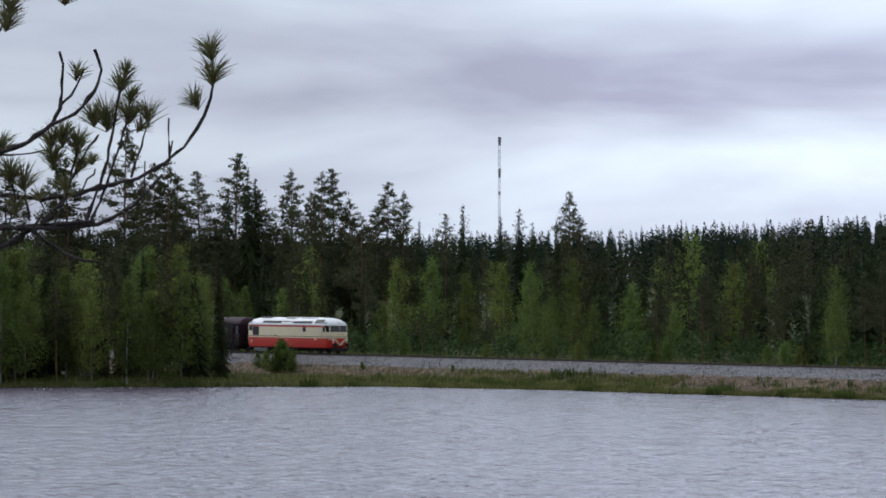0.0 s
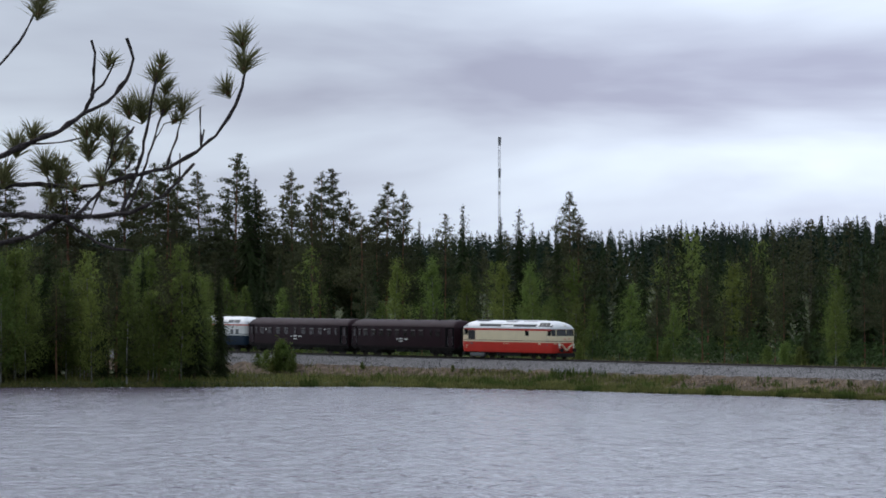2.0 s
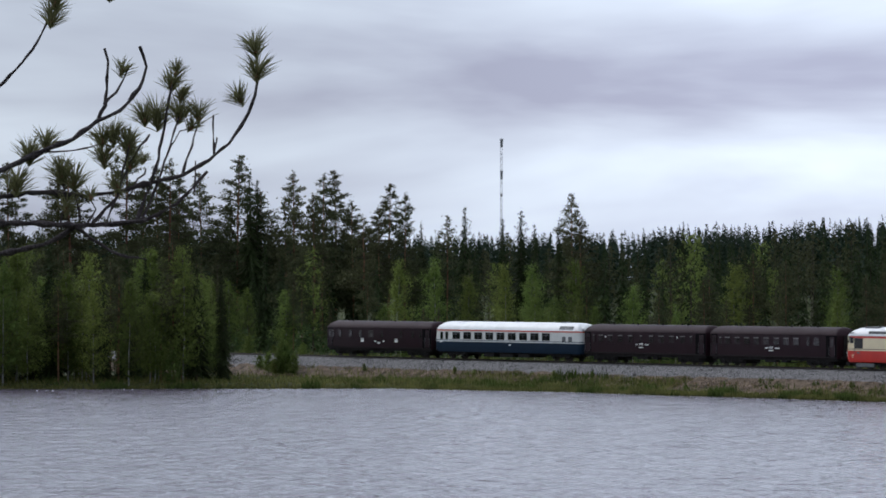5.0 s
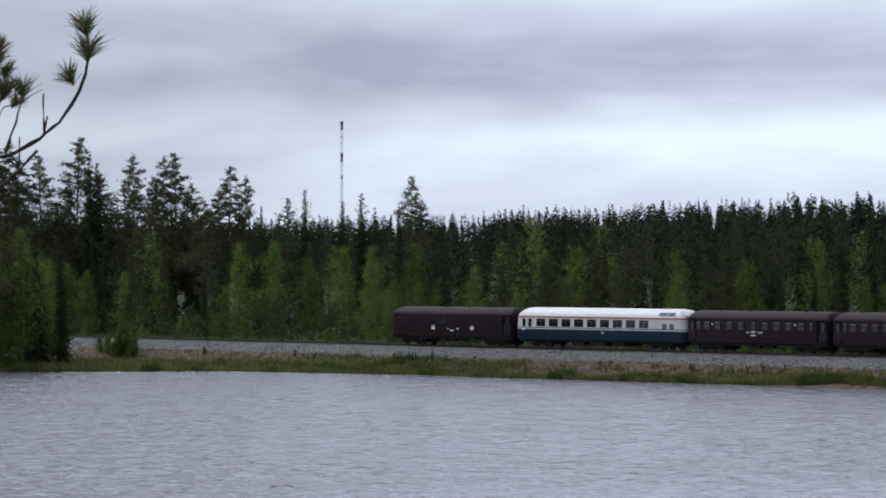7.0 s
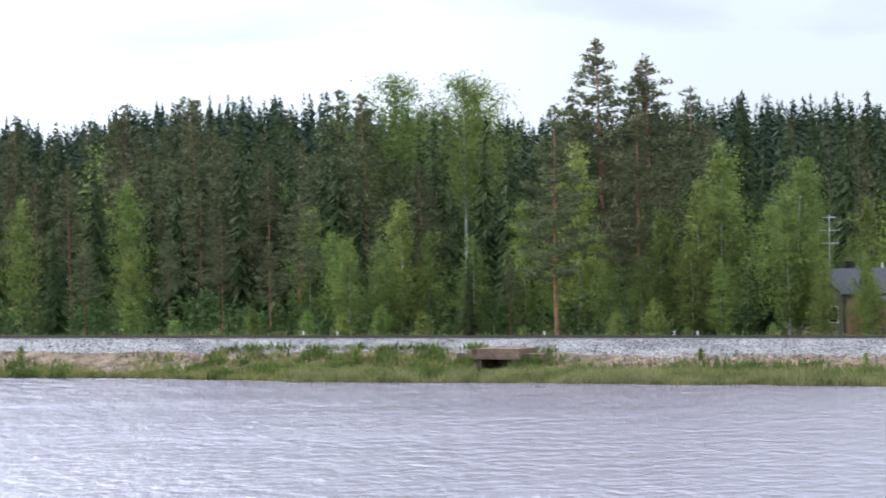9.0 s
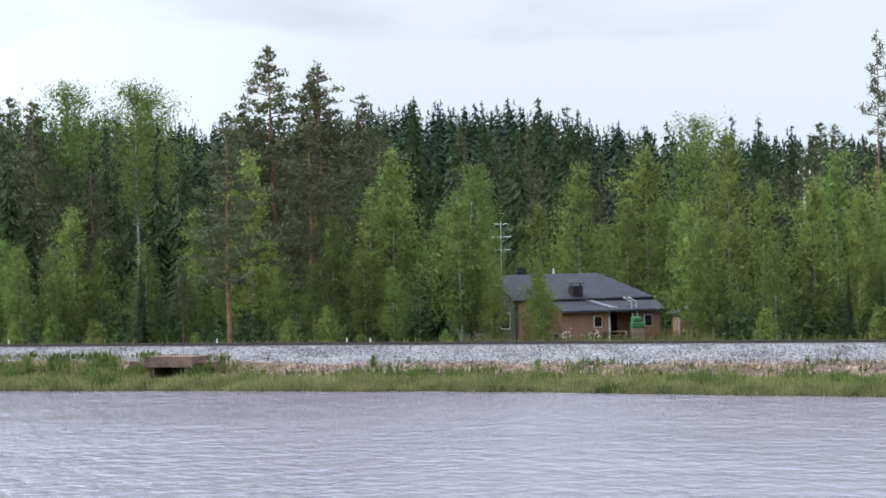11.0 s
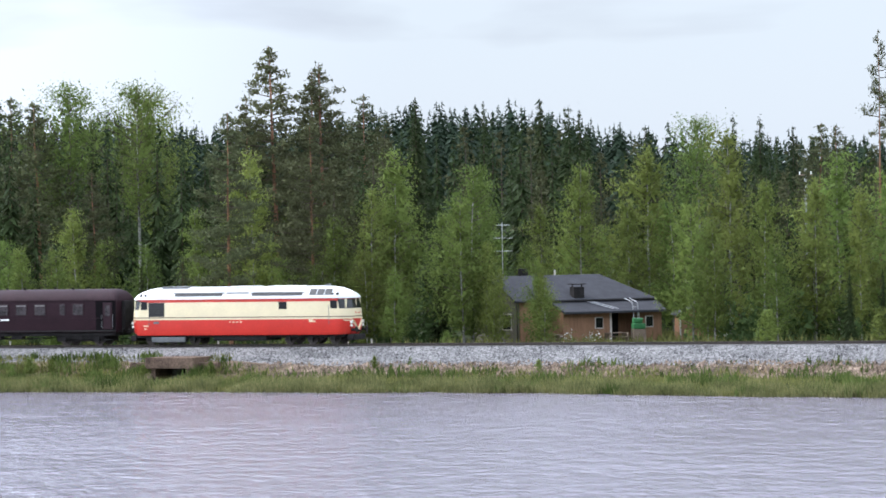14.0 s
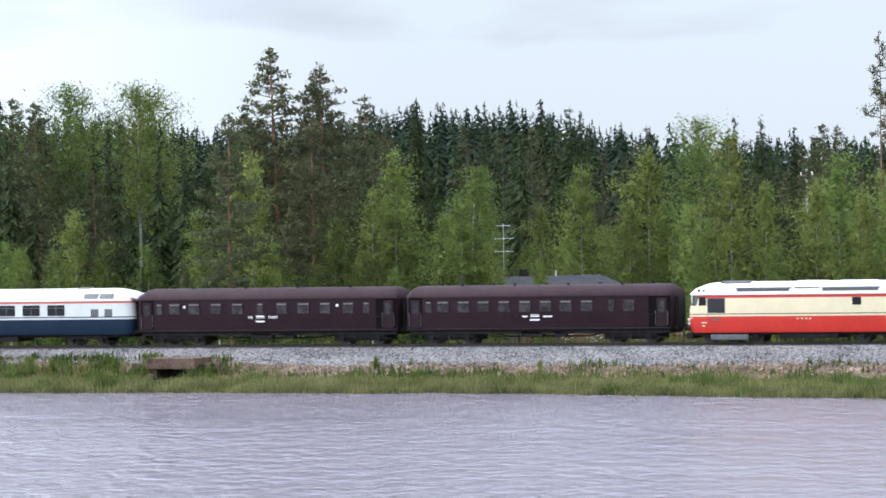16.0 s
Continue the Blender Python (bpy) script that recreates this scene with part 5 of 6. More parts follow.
for z0, z1, r in ((hm - 3, hm, 0.8), (hm - 14, hm - 11, 0.7), (hm - 20, hm - 19, 0.6)):
    bm = bmesh.new()
    tube(bm, (0, 0, z0), (0, 0, z1), r * 0.5, r * 0.75, sides=10)
    part("antenna_drum", bm, M_MAST, mast)

# ---- the house behind the track
M_WALL = mat("brown_boards", (0.24, 0.135, 0.085), 0.8, vary=0.2, scale=1.5, stretch_by=(4, 4, 0.4), bump=0.2)
M_GABLE = mat("grey_boards", (0.13, 0.12, 0.1), 0.85, vary=0.2, scale=1.5, stretch_by=(4, 4, 0.4))
M_FELT = mat("dark_roof_felt", (0.045, 0.045, 0.052), 0.8, vary=0.2, scale=1.5, bump=0.3, bump_scale=6)
M_TRIM = mat("white_trim", (0.5, 0.46, 0.42), 0.6, vary=0.1)
M_GREEN = mat("green_plastic", (0.02, 0.13, 0.04), 0.5, vary=0.15)
M_METAL = mat("galvanised_metal", (0.4, 0.4, 0.41), 0.4, 0.7, vary=0.2)
M_TIMBER = mat("weathered_timber", (0.2, 0.15, 0.12), 0.85, vary=0.3, scale=3)
hy = TRACK + 26.0
hx = hy * math.tan(bearing(5385))
hz = ground_z(hx, hy)
house = thing("house", "low brown wooden house with dark hipped felt roof", "house", pose(hx, hy, hz, 0, 0, 50))


def slab(bm, pts, thick=0.14):
    """A thick roof plane from its upper corners."""
    top = [bm.verts.new(p) for p in pts]
    low = [bm.verts.new((p[0], p[1], p[2] - thick)) for p in pts]
    bm.faces.new(top)
    bm.faces.new(low[::-1])
    for i in range(len(pts)):
        j = (i + 1) % len(pts)
        bm.faces.new((top[i], low[i], low[j], top[j]))
    return bm


RZ = 5.05
part("front_wall", one_box(-5.9, 5.3, -4.0, -3.85, -0.3, 3.2), M_WALL, house)
part("back_wall", one_box(-5.9, 5.3, 3.85, 4.0, -0.3, 3.2), M_WALL, house)
part("east_wall", one_box(5.15, 5.3, -3.85, 3.85, -0.3, 3.2), M_WALL, house)
bm = bmesh.new()
gv = [(-5.9, -3.85, -0.3), (-5.9, 3.85, -0.3), (-5.9, 3.85, 3.2), (-5.9, 0, RZ - 0.2), (-5.9, -3.85, 3.2)]
fa = [bm.verts.new(v) for v in gv]
fb = [bm.verts.new((v[0] + 0.15, v[1], v[2])) for v in gv]
bm.faces.new(fa[::-1])
bm.faces.new(fb)
for i in range(5):
    bm.faces.new((fa[i], fa[(i + 1) % 5], fb[(i + 1) % 5], fb[i]))
part("gable_wall", bm, M_GABLE, house, "grey-brown boarded gable")
bm = bmesh.new()
slab(bm, [(-6.5, -4.3, 3.2), (5.8, -4.3, 3.2), (3.2, 0, RZ), (-6.5, 0, RZ)])
part("roof_front", bm, M_FELT, house, "dark felt roof slope")
bm = bmesh.new()
slab(bm, [(-6.5, 0, RZ), (3.2, 0, RZ), (5.8, 4.3, 3.2), (-6.5, 4.3, 3.2)])
part("roof_back", bm, M_FELT, house)
bm = bmesh.new()
slab(bm, [(5.8, -4.3, 3.2), (5.8, 4.3, 3.2), (3.2, 0, RZ)])
part("roof_hip", bm, M_FELT, house)
bm = bmesh.new()
slab(bm, [(-3.4, -6.5, 2.3), (5.5, -6.5, 2.3), (6.0, -3.9, 3.12), (-3.4, -3.9, 3.12)], 0.16)
part("porch_roof", bm, M_FELT, house, "lower porch roof of dark felt")
part("porch_side_wall", one_box(-3.2, -3.05, -5.9, -4.0, -0.3, 2.4), M_WALL, house)
part("porch_front_wall", one_box(-3.05, 0.9, -5.9, -5.75, -0.3, 2.3), M_WALL, house)
part("porch_front_wall", one_box(3.4, 5.4, -5.9, -5.75, -0.3, 2.3), M_WALL, house)
part("porch_post", one_box(0.85, 1.0, -5.95, -5.8, -0.3, 2.3), M_TRIM, house)
part("porch_post", one_box(3.3, 3.45, -5.95, -5.8, -0.3, 2.3), M_TRIM, house)
part("door", one_box(1.7, 2.6, -4.06, -3.98, 0.0, 2.05), M_DARKHOLE, house, "dark entrance door")
for x0 in (-0.4, 4.0):
    w = part("window", one_box(x0 - 0.06, x0 + 0.66, -5.96, -5.88, 0.95, 1.85, 0.02), M_TRIM, house, "small white-framed window")
    part("pane", one_box(x0, x0 + 0.6, -5.975, -5.955, 1.02, 1.78), M_GLASS, w)
w = part("window", one_box(-5.96, -5.88, -2.6, -1.1, 0.9, 2.2, 0.02), M_TRIM, house, "gable window with white frame")
part("pane", one_box(-5.975, -5.955, -2.5, -1.2, 1.0, 2.1), M_GLASS, w)
chim = part("chimney", one_box(-1.25, -0.35, -4.1, -3.4, 2.9, 4.15, 0.03), M_UNDER, house, "black sheet-metal chimney with cap")
part("chimney_cap", one_box(-1.35, -0.25, -4.2, -3.3, 4.34, 4.4), M_UNDER, chim)
for cx in (-1.2, -0.4):
    part("cap_post", one_box(cx - 0.04, cx + 0.04, -3.8, -3.7, 4.13, 4.35), M_UNDER, chim)
part("small_chimney", one_box(-3.4, -2.8, 0.5, 1.0, 4.5, 5.6, 0.03), M_UNDER, house)
bm = bmesh.new()
tube(bm, (-0.6, 0.2, 4.8), (-0.6, 0.2, 5.45), 0.07)
part("vent_pipe", bm, M_TRIM, house)
lad = bmesh.new()
for s in (-0.22, 0.22):
    tube(lad, (2.9 + s, -6.75, -0.1), (2.9 + s, -6.2, 2.9), 0.03, sides=6)
    tube(lad, (2.9 + s, -6.2, 2.9), (2.9 + s, -5.0, 3.2), 0.03, sides=6)
for k in range(9):
    f = k / 9
    tube(lad, (2.68, -6.75 + 0.55 * f, -0.1 + 3 * f), (3.12, -6.75 + 0.55 * f, -0.1 + 3 * f), 0.018, sides=5)
part("ladder", lad, M_METAL, house, "galvanised ladder to the roof")
bm = bmesh.new()
for s in (-0.2, 0.2):
    tube(bm, (-0.1 + s, -4.5, 3.02), (1.2 + s, -6.3, 2.46), 0.03, sides=5)
part("roof_walkway", bm, M_METAL, house)
ant = bmesh.new()
tube(ant, (-5.2, 0.1, 4.3), (-5.2, 0.1, 9.2), 0.035, sides=6)
part("antenna_mast", ant, M_METAL, house, "tall thin television antenna mast")
for z, w in ((9.0, 0.5), (8.0, 0.75), (7.0, 0.75)):
    bm = bmesh.new()
    tube(bm, (-5.2 - w, 0.1, z), (-5.2 + w, 0.1, z), 0.02, sides=5)
    for k in range(7):
        xx = -5.2 - w + 2 * w * k / 6
        tube(bm, (xx, -0.2, z), (xx, 0.4, z), 0.012, sides=4)
    part("antenna", bm, M_METAL, house)
bm = bmesh.new()
tube(bm, (-6.35, -4.35, 3.1), (-6.35, -4.35, -0.2), 0.045, sides=6)
tube(bm, (-6.5, -4.36, 3.1), (5.8, -4.36, 3.1), 0.05, sides=6)
part("gutter", bm, M_UNDER, house)


def near_house(lx, ly):
    p = house.matrix_basis @ Vector((lx, ly, 0))
    return p.x, p.y, ground_z(p.x, p.y)


x, y, z = near_house(9.6, -4.0)
shed = thing("shed", "small brown gabled garden shed with white corner boards", "shed", pose(x, y, z, 0, 0, 30))
part("wall", one_box(-1.5, 1.5, -1.3, 1.3, -0.2, 2.1), M_WALL, shed)
bm = bmesh.new()
slab(bm, [(-1.8, -1.6, 2.0), (0, -1.6, 2.75), (0, 1.6, 2.75), (-1.8, 1.6, 2.0)], 0.1)
slab(bm, [(0, -1.6, 2.75), (1.8, -1.6, 2.0), (1.8, 1.6, 2.0), (0, 1.6, 2.75)], 0.1)
part("roof", bm, M_FELT, shed)
bm = bmesh.new()
tri = [(-1.5, -1.31, 2.1), (1.5, -1.31, 2.1), (0, -1.31, 2.66)]
bm.faces.new([bm.verts.new(p) for p in tri])
bmesh.ops.solidify(bm, geom=bm.faces[:], thickness=0.1)
part("gable", bm, M_WALL, shed)
for sx in (-1.5, 1.5):
    part("corner_board", one_box(sx - 0.06, sx + 0.06, -1.36, -1.24, -0.2, 2.1), M_TRIM, shed)
x, y, z = near_house(2.4, -7.6)
bin_ = thing("green_container", "bright green plastic container on a wooden stand", "container", pose(x, y, z, 0, 0, 38))
part("stand", one_box(-0.5, 0.5, -0.35, 0.35, -0.1, 1.0, 0.02), M_TIMBER, bin_)
part("tank", one_box(-0.48, 0.48, -0.4, 0.4, 1.0, 1.45, 0.1), M_GREEN, bin_)
part("lid", one_box(-0.42, 0.3, -0.36, 0.36, 1.45, 1.85, 0.12), M_GREEN, bin_)
for lx, ly in ((0.6, -7.4), (-4.6, -6.2)):
    x, y, z = near_house(lx, ly)
    bench = thing("picnic_table", "weathered wooden picnic table in the yard", "table", pose(x, y, z, 0, 0, 40), group="picnic tables by the house")
    for k in range(4):
        part("table_board", one_box(-0.9, 0.9, -0.4 + 0.2 * k, -0.22 + 0.2 * k, 0.72, 0.76), M_TIMBER, bench)
    for sy in (-0.75, 0.6):
        part("seat_board", one_box(-0.9, 0.9, sy, sy + 0.2, 0.42, 0.46), M_TIMBER, bench)
    for sx in (-0.7, 0.7):
        part("trestle", one_box(sx - 0.04, sx + 0.04, -0.7, 0.7, -0.05, 0.72, 0.01), M_TIMBER, bench)
M_PETAL = mat("white_blossom", (0.75, 0.75, 0.72), 0.7, vary=0.1)
rngp = np.random.default_rng(3)
for lx, ly, n in ((-1.8, -8.2, 60), (-3.6, -7.6, 30), (9.0, -9.0, 40), (13.5, -3.0, 30)):
    x, y, z = near_house(lx, ly)
    c = rngp.normal(size=(n, 3)) * [0.4, 0.3, 0.25] + [0, 0, 0.5]
    fl = thing("flowering_shrub", "low garden shrub with white blossom", "shrub", pose(x, y, z), group="white flowering shrubs in the yard")
    part("blossom", triangles("blossom", sprays(c, 0.16, rngp), M_PETAL), None, fl)
    part("leaves", triangles("leaves", sprays(rngp.normal(size=(n * 5, 3)) * [0.5, 0.4, 0.28] + [0, 0, 0.35], 0.14, rngp), M_BIRCH), None, fl)
for X, dy, Y in ((5345, 12, 548), (5352, 11, 570), (5262, 11, 580), (5225, 13, 520), (5614, 14, 430), (5652, 12, 460), (5250, 13, 500), (5272, 12, 545), (5338, 12, 530), (5240, 30, 372), (5270, 24, 480)):
    plant("birch", X, TRACK + dy, Y)

# ---- boats, posts and other small things behind the track
M_BOAT = mat("white_boat_paint", (0.7, 0.7, 0.68), 0.5, vary=0.1, scale=2)
M_BOAT_OLD = mat("pale_green_boat", (0.4, 0.45, 0.4), 0.6, vary=0.15, scale=2)


def rowing_boat(X, dy, label, material, length, m):
    y = TRACK + dy
    x = y * math.tan(bearing(X))
    z = ground_z(x, y)
    boat = thing("rowing_boat", label, "boat", pose(x, y, z) @ m)
    verts, faces = [], []
    n = 11
    for i in range(n):
        f = i / (n - 1)
        w = 0.62 * math.sin(math.pi * min(1, 0.12 + 0.88 * f)) ** 0.55 if f < 1 else 0.02
        lift = 0.22 * (2 * f - 1) ** 2
        for a in (-1, -0.8, -0.35, 0, 0.35, 0.8, 1):
            verts.append(((f - 0.5) * length, a * w, 0.5 * abs(a) ** 2.2 + lift))
    for i in range(n - 1):
        for j in range(6):
            faces.append((i * 7 + j, i * 7 + j + 1, i * 7 + j + 8, i * 7 + j + 7))
    me = merged("hull", [(verts, faces)], material)
    hull = part("hull", me, None, boat)
    sol = hull.modifiers.new("thickness", "SOLIDIFY")
    sol.thickness = 0.03
    for sx in (-0.6, 0.5):
        part("thwart", one_box(sx - 0.12, sx + 0.12, -0.5, 0.5, 0.38, 0.41), M_TIMBER, boat)
    return boat


rowing_boat(2646, 8.5, "white rowing boat pulled up and tilted behind the track", M_BOAT, 4.0, pose(0, 0, 0.95, 0, -35, 60))
rowing_boat(2628, 7.5, "white rowing boat lying low behind the track", M_BOAT, 4.5, pose(0, 0, 0.5, 0, 0, 20))
rowing_boat(3160, 8.5, "pale green rowing boat lying keel up", M_BOAT_OLD, 4.0, pose(0, 0, 1.15, 180, 8, 25))


def stand(X, dy):
    y = TRACK + dy
    x = y * math.tan(bearing(X))
    ob = thing("boat_rack", "small pale wooden rack among the trees", "rack", pose(x, y, ground_z(x, y)), group="racks behind the track")
    for sx in (-0.5, 0.5):
        part("post", one_box(sx - 0.07, sx + 0.07, -0.07, 0.07, -0.2, 1.7), M_TRIM, ob)
    part("top_board", one_box(-0.65, 0.65, -0.25, 0.25, 1.7, 1.8, 0.02), M_TRIM, ob)


stand(2991, 9.0)
stand(3046, 10.0)

# thin marker posts beside the line
for X in (4408, 4774, 5004, 5045, 4348):
    y = TRACK + 5.2
    x = y * math.tan(bearing(X))
    post = thing("marker_post", "thin pale wooden marker post by the track", "post", pose(x, y, ground_z(x, y)), group="marker posts")
    part("stake", one_box(-0.05, 0.05, -0.05, 0.05, -0.2, 1.6), M_TRIM, post)
    part("cap", one_box(-0.07, 0.07, -0.07, 0.07, 1.6, 1.68, 0.01), M_METAL, post)

# a utility pole in the woods
py = TRACK + 70.0
px = py * math.tan(bearing(5816))
pz = ground_z(px, py)
pole = thing("utility_pole", "grey utility pole with pale insulators among the trees", "utility pole", pose(px, py, pz))
bm = bmesh.new()
hp = top_z(5816, py, 376) - pz
tube(bm, (0, 0, -0.3), (0, 0, hp), 0.16, 0.11)
part("shaft", bm, M_METAL, pole)
part("crossarm", one_box(-0.6, 0.6, -0.06, 0.06, hp - 0.6, hp - 0.48), M_TIMBER, pole)
for sx in (-0.5, 0, 0.5):
    bm = bmesh.new()
    tube(bm, (sx, 0, hp - 0.48), (sx, 0, hp - 0.25), 0.07)
    part("insulator", bm, M_WHITE, pole)

# small white floats where the reeds meet the water in the west
for X, Y in ((64, 685), (80, 685), (92, 685), (217, 683), (232, 683), (490, 682), (497, 682), (512, 681), (520, 681), (558, 681), (566, 681), (577, 681), (590, 681), (612, 682), (622, 682)):
    R = EYE / ((Y + 3.2 - horizon(X)) / F)
    u = bearing(X)
    fl = thing("float", "small white float at the water's edge", "float", pose(R * math.sin(u), R * math.cos(u), 0.0), group="white floats")
    bm = bmesh.new()
    bmesh.ops.create_uvsphere(bm, u_segments=8, v_segments=6, radius=0.085)
    for v in bm.verts:
        v.co.z *= 0.7
    part("ball", bm, M_BOAT, fl)
    bm = bmesh.new()
    tube(bm, (0, 0, 0.05), (0, 0, 0.16), 0.03, sides=5)
    part("eye", bm, M_GREYBOX, fl)

# ---- the pine beside the camera, whose bough hangs into the view
M_TWIG = mat("twig_bark", (0.065, 0.055, 0.058), 0.9, vary=0.4, scale=30, bump=0.6, bump_scale=120)
M_SHOOT = mat("pine_shoot_needles", (0.15, 0.15, 0.075), 0.6, vary=0.3, scale=20, leaf=0.25)
M_BUD = mat("brown_buds", (0.13, 0.07, 0.04), 0.8, vary=0.3, scale=30)
NEAR = 12.0
K = NEAR / F
nb = bearing(200)
pine_frame = Matrix.Translation((NEAR * math.sin(nb), NEAR * math.cos(nb), EYE)) @ pose(0, 0, 0, 0, 0, -math.degrees(nb))
foot = pine_frame @ Vector((-760 * K, 0, 0))
near_pine = thing("pine_tree", "pine beside the camera with a bough hanging into view", "pine tree", Matrix.Translation((foot.x, foot.y, ground_z(foot.x, foot.y))) @ pose(0, 0, 0, 0, 0, -math.degrees(nb)))
gz = ground_z(foot.x, foot.y)
v, f = bent_tube([(0, 0, -0.4), (0.03, 0.02, 1.2), (0.0, 0.0, 2.6), (-0.05, 0.03, 4.5)], [0.2, 0.17, 0.15, 0.1], 14)
part("trunk", merged("trunk", [(v, f)], M_PINE_BARK, True), None, near_pine)


def bp(x, y, d=0.0):
    """A point of the bough from the picture's units, in the tree's own space."""
    return ((x - 200 + 760) * K, d, EYE - gz - (y - 486) * K)


bough, inner = None, None
limbs = [([(-570, 470), (-300, 430), (-60, 400), (58, 406), (120, 404), (175, 398), (234, 368), (262, 340), (287, 310)], 11, 3.2, 0.0),
         ([(-300, 430), (-120, 360), (0, 345), (76, 354), (130, 345), (175, 333), (246, 316), (292, 289), (327, 260), (350, 228), (363, 205), (374, 172), (380, 143), (377, 110), (373, 82)], 9, 2.2, 0.05),
         ([(-300, 400), (-100, 320), (0, 275), (53, 254), (94, 225), (135, 202), (160, 178), (174, 150), (181, 126), (176, 106), (170, 91)], 9, 3.0, -0.06),
         ([(-150, 470), (-60, 452), (0, 440), (30, 425), (58, 406)], 7, 5, 0.03),
         ([(58, 409), (85, 428), (117, 450), (150, 461), (181, 465)], 4, 1.8, -0.03),
         ([(94, 225), (108, 193), (111, 150), (113, 117), (108, 94)], 4.5, 2.6, -0.05),
         ([(108, 193), (128, 172), (140, 150), (150, 130)], 3.2, 1.8, -0.08),
         ([(0, 277), (40, 276), (70, 270), (98, 262)], 3, 1.8, -0.02),
         ([(155, 390), (168, 355), (182, 315), (193, 281), (197, 250), (202, 225), (216, 150)], 4.2, 2.0, 0.02),
         ([(234, 312), (243, 282), (251, 257), (260, 230), (266, 205)], 3.6, 1.9, 0.07),
         ([(299, 208), (300, 245), (302, 280)], 1.6, 2.6, 0.05),
         ([(303, 268), (308, 250)], 1.4, 1.8, 0.05),
         ([(53, 390), (48, 355), (44, 320)], 3.2, 1.8, 0.02),
         ([(76, 395), (110, 362), (130, 320), (140, 292), (160, 262), (178, 240)], 4.0, 2.2, -0.02),
         ([(140, 350), (150, 330), (155, 318), (168, 308), (170, 298)], 2.4, 1.6, 0.04),
         ([(255, 340), (258, 310), (256, 285)], 2.2, 1.4, 0.02),
         ([(60, 404), (75, 382), (82, 372), (70, 345)], 2.6, 1.6, -0.04),
         ([(-40, 120), (-12, 80), (6, 50), (16, 20)], 3.4, 2.0, 0.05),
         ([(-300, 330), (-140, 220), (-40, 120)], 6, 3.4, 0.05),
         ([(160, 398), (188, 330), (212, 262), (228, 205)], 3.4, 1.9, 0.04),
         ([(98, 402), (124, 332), (139, 262)], 3.0, 1.8, -0.03),
         ([(18, 402), (30, 350), (20, 312)], 2.8, 1.8, 0.03),
         ([(212, 262), (230, 235), (248, 228)], 2.0, 1.5, 0.04),
         ([(90, -60), (112, -20), (118, -5)], 2.6, 2.0, 0.0),
         ([(-100, -180), (0, -120), (90, -60)], 5, 2.6, 0.0),
         ([(-300, 330), (-200, 0), (-100, -180)], 7, 5, 0.0)]
rb = np.random.default_rng(8)
INNER = (8, 9, 12, 13, 14, 15, 16, 19, 20, 21, 22)
for k, (line, r0, r1, d) in enumerate(limbs):
    pts, n = [], len(line)
    fine = []
    for (xa, ya), (xb, yb) in zip(line, line[1:]):
        m = max(1, int(math.hypot(xb - xa, yb - ya) / 14))
        fine += [(xa + (xb - xa) * i / m, ya + (yb - ya) * i / m) for i in range(m)]
    fine.append(line[-1])
    m = len(fine)
    pts = [bp(x + rb.normal() * 0.9, y + rb.normal() * 0.9, d + 0.02 * math.sin(i * 0.4)) for i, (x, y) in enumerate(fine)]
    rad = [K * (r0 + (r1 - r0) * i / (m - 1)) * 0.82 * (1 + 0.22 * rb.normal()) for i in range(m)]
    held_by = inner if k in INNER else bough or near_pine
    made = part("branch" if r0 > 5 else "twig", merged("twig", [bent_tube(pts, rad, 8)], M_TWIG, True), None, held_by)
    if k == 0:
        inner = part("inner_bough", merged("twig", [bent_tube([bp(30, 402), bp(100, 398), bp(170, 392)], [4 * K, 3.6 * K, 3 * K], 8)], M_TWIG, True), None, near_pine, "side bough with dense needle brushes")
    if bough is None:
        bough = made
        bough.name = "bough"


def shoot(x, y, r, d, up, density=1.0):
    """A brush of paired needles round a shoot, with a bud at its tip."""
    n = int(105 * density)
    holder = inner if 15 < x < 300 and y > 120 and not (x < 150 and y < 240) else bough
    c = np.array(bp(x, y, d))
    axis = np.array([math.sin(up), 0.15, math.cos(up)])
    axis /= np.linalg.norm(axis)
    t = rb.uniform(-0.45, 0.2, n)
    base = c + axis * (t * r * K)[:, None]
    out_ = rb.normal(size=(n, 3))
    out_ -= (out_ @ axis)[:, None] * axis
    out_ /= np.linalg.norm(out_, axis=1, keepdims=True)
    way = out_ * rb.uniform(0.35, 1.0, n)[:, None] + axis * rb.uniform(0.35, 1.3, n)[:, None]
    way /= np.linalg.norm(way, axis=1, keepdims=True)
    ln = r * K * rb.uniform(0.85, 1.35, n)[:, None]
    side = np.cross(way, rb.normal(size=(n, 3)))
    side /= np.linalg.norm(side, axis=1, keepdims=True)
    w = 0.85 * K * 1.1
    mid = base + way * ln * 0.6 + np.array([0, 0, -1]) * ln * 0.03
    tip = base + way * ln + np.array([0, 0, -1]) * ln * 0.1
    tri = np.concatenate([np.stack([base - side * w, base + side * w, mid + side * w * 0.8], 1), np.stack([base - side * w, mid + side * w * 0.8, mid - side * w * 0.8], 1), np.stack([mid - side * w * 0.8, mid + side * w * 0.8, tip], 1)])
    ob = part("needles", triangles("needles", tri, M_SHOOT), None, holder, "brush of green pine needles")
    bm = bmesh.new()
    a, b = c - axis * r * K * 0.2, c + axis * r * K * 0.22
    tube(bm, a, b, 4.6 * K, 2.0 * K, sides=8)
    part("bud", bm, M_BUD, holder, "brown pine bud")


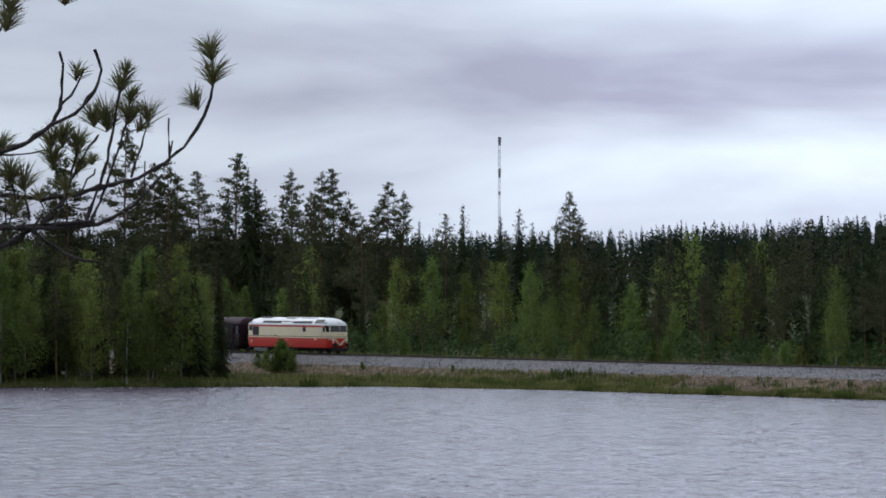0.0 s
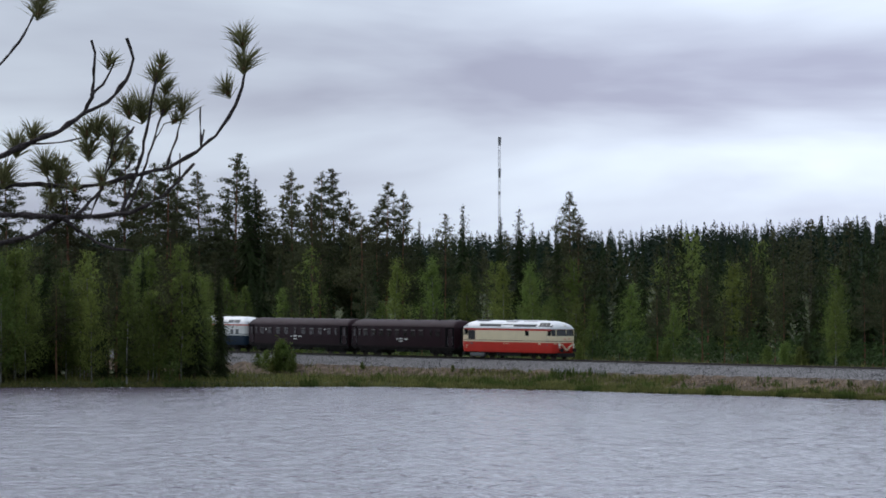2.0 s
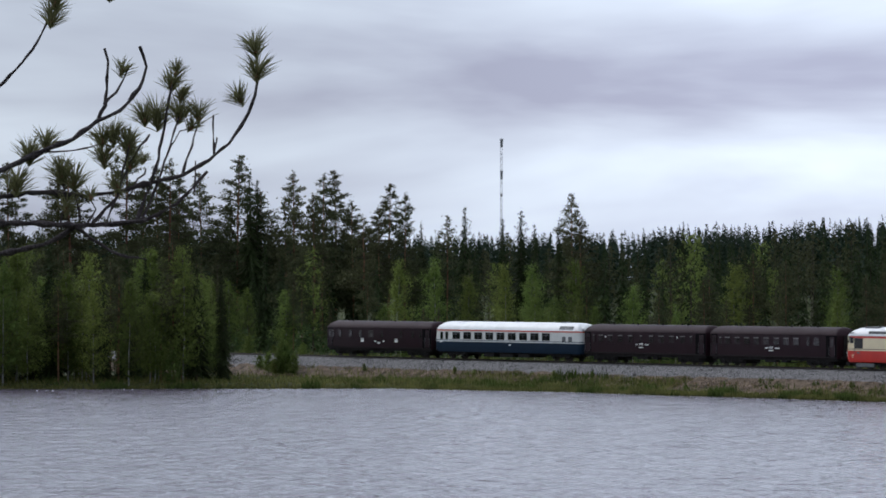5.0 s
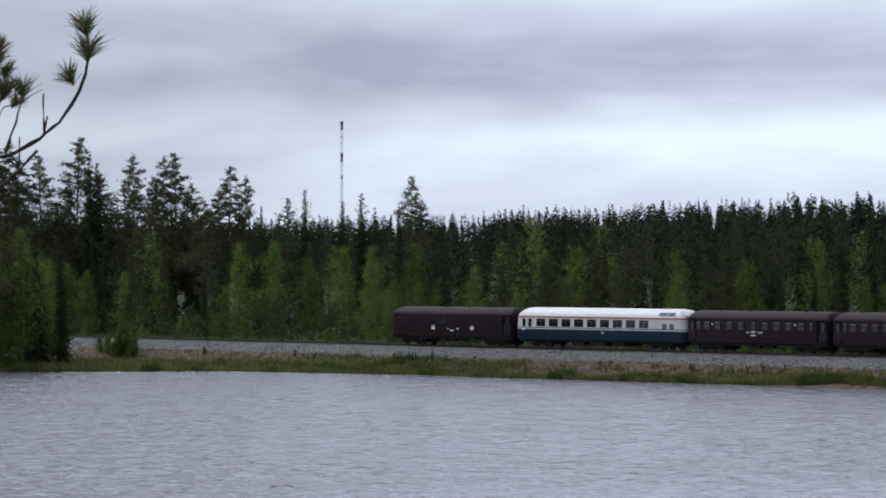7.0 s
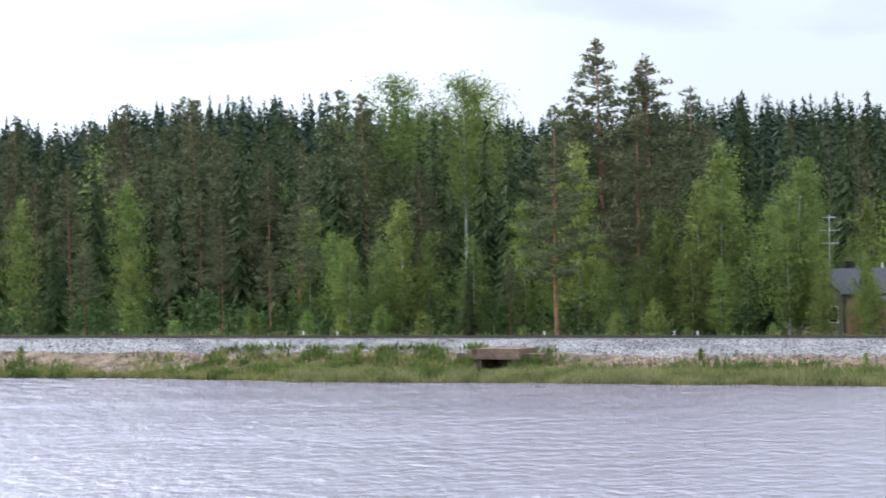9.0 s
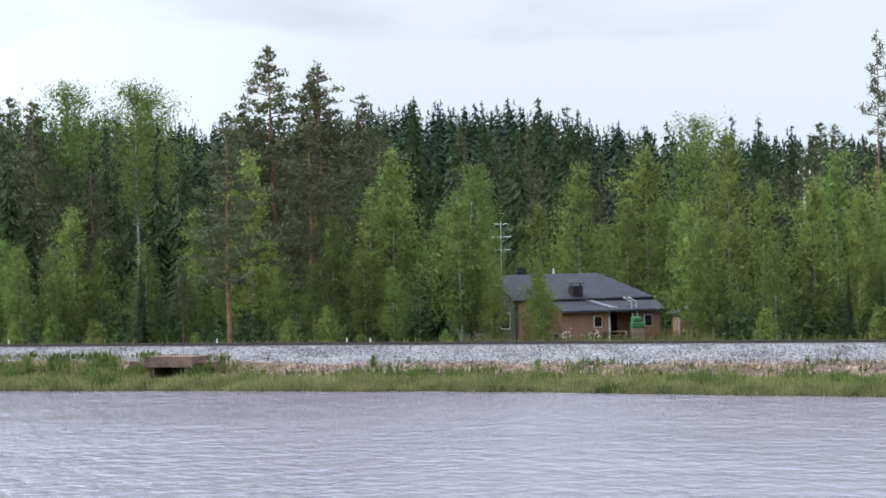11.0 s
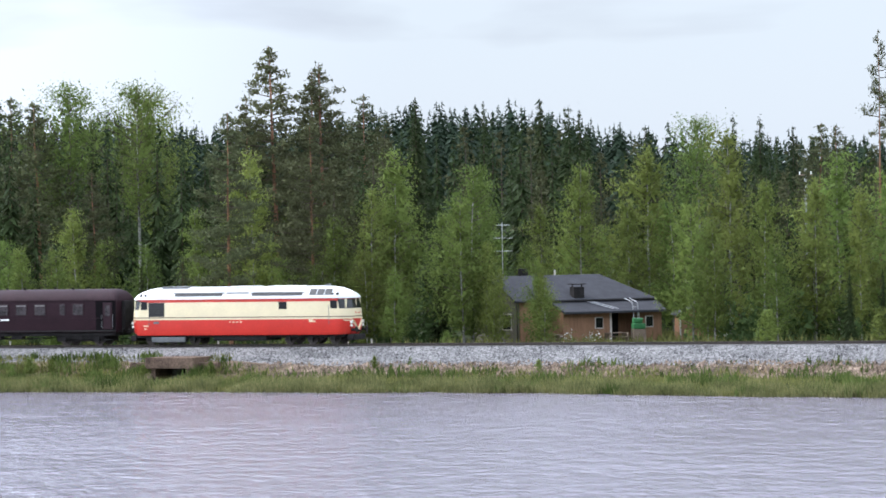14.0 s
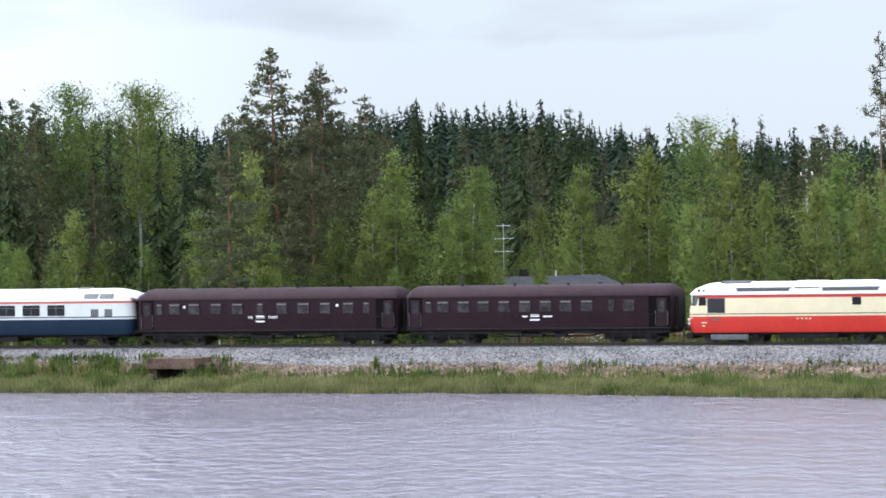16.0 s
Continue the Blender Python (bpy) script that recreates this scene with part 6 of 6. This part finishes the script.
for x, y, r, d, up, dens in ((374, 92, 40, 0.05, -0.15, 1.1), (378, 135, 42, 0.05, 0.1, 1.2), (346, 180, 36, 0.05, -0.4, 0.9), (190, 215, 44, 0.02, 0.0, 1.7), (216, 150, 36, 0.02, 0.15, 1.1), (224, 128, 26, 0.02, 0.1, 0.7), (166, 212, 36, 0.0, -0.2, 1.0), (-24, 283, 42, 0.0, 0.1, 1.2), (-47, 337, 44, 0.0, 0.1, 1.2), (30, 372, 36, 0.02, 0.2, 0.9), (112, 247, 40, -0.02, 0.0, 1.1), (264, 205, 38, 0.07, -0.05, 1.0),
                              (138, 135, 28, -0.06, 0.2, 0.7), (97, 285, 40, -0.02, 0.0, 1.3), (92, 250, 34, -0.02, -0.1, 0.9), (142, 295, 34, -0.02, 0.2, 0.9), (44, 322, 40, 0.02, 0.0, 1.0), (14, 40, 40, 0.05, 0.15, 1.1), (20, 12, 34, 0.05, 0.1, 1.0),
                              (118, 0, 28, 0.0, 0.1, 0.7), (72, 350, 24, -0.04, -0.2, 0.5), (120, 345, 22, 0.0, 0.2, 0.5), (165, 285, 20, 0.02, 0.2, 0.5), (228, 205, 38, 0.04, 0.1, 1.2), (232, 172, 28, 0.04, 0.1, 0.8), (139, 262, 40, -0.03, 0.1, 1.2), (20, 310, 40, 0.03, -0.1, 1.1), (250, 226, 26, 0.04, 0.6, 0.6), (5, 262, 38, 0.02, 0.1, 1.0), (118, 330, 30, -0.02, -0.3, 0.7)):
    shoot(x, y, r, d, up, dens)
SWAY = [(0.0, 0, 0), (0.25, -6, -40), (0.5, -20, -64), (0.75, -35, -45), (1.0, -45, -20), (1.25, -25, -46), (1.5, 4, -59), (1.75, 32, -36), (2.0, 56, -20), (2.5, 33, -31), (3.0, 59, -29), (3.5, 80, 8), (3.7, 126, -23), (4.2, 60, -30), (4.8, 88, 0),
        (5.3, 52, -25), (5.8, 76, -7), (6.0, 77, -46), (6.3, 64, -43), (6.6, 64, -24), (6.8, 64, -29), (7.0, 59, -15), (8.0, 40, -30), (9.5, 60, 0), (11.0, 10, -20), (12.5, 50, -30), (14.0, 20, 0), (16.0, 40, -20)]
SWAY_IN = [(0.0, 0, 0), (0.25, 0, -36), (0.5, -5, -68), (0.75, -25, -45), (1.0, -34, -26), (1.25, -18, -46), (1.5, 9, -62), (1.75, 35, -36), (2.0, 62, -14), (2.5, 64, -36), (3.0, 78, -16), (3.5, 138, 49), (3.7, 183, 35), (4.2, 80, -10), (4.8, 100, 5),
           (5.3, 60, -20), (5.8, 88, 0), (6.0, 80, -40), (6.3, 90, -30), (6.6, 75, -20), (6.8, 64, -29), (7.0, 59, -15), (8.0, 40, -30), (9.5, 60, 0), (11.0, 10, -20), (12.5, 50, -30), (14.0, 20, 0), (16.0, 40, -20)]


def motions():
    for ob, lag in TRAIN:
        walk(ob, [(t, train_pose(-139.87 + SPEED * (t - 14.5) + lag)) for t in [0.5 * k for k in range(33)]])
    walk(bough, [(t, pose(dx * K, 0, -dy * K)) for t, dx, dy in SWAY])
    walk(inner, [(t, pose(dx * K, 0, -dy * K)) for t, dx, dy in SWAY_IN])
    # the ripples drift with the wind
    walk(water, [(t, pose(0.55 * t, -0.3 * t, 0)) for t in (0.0, 8.0, 16.0)])


motions()
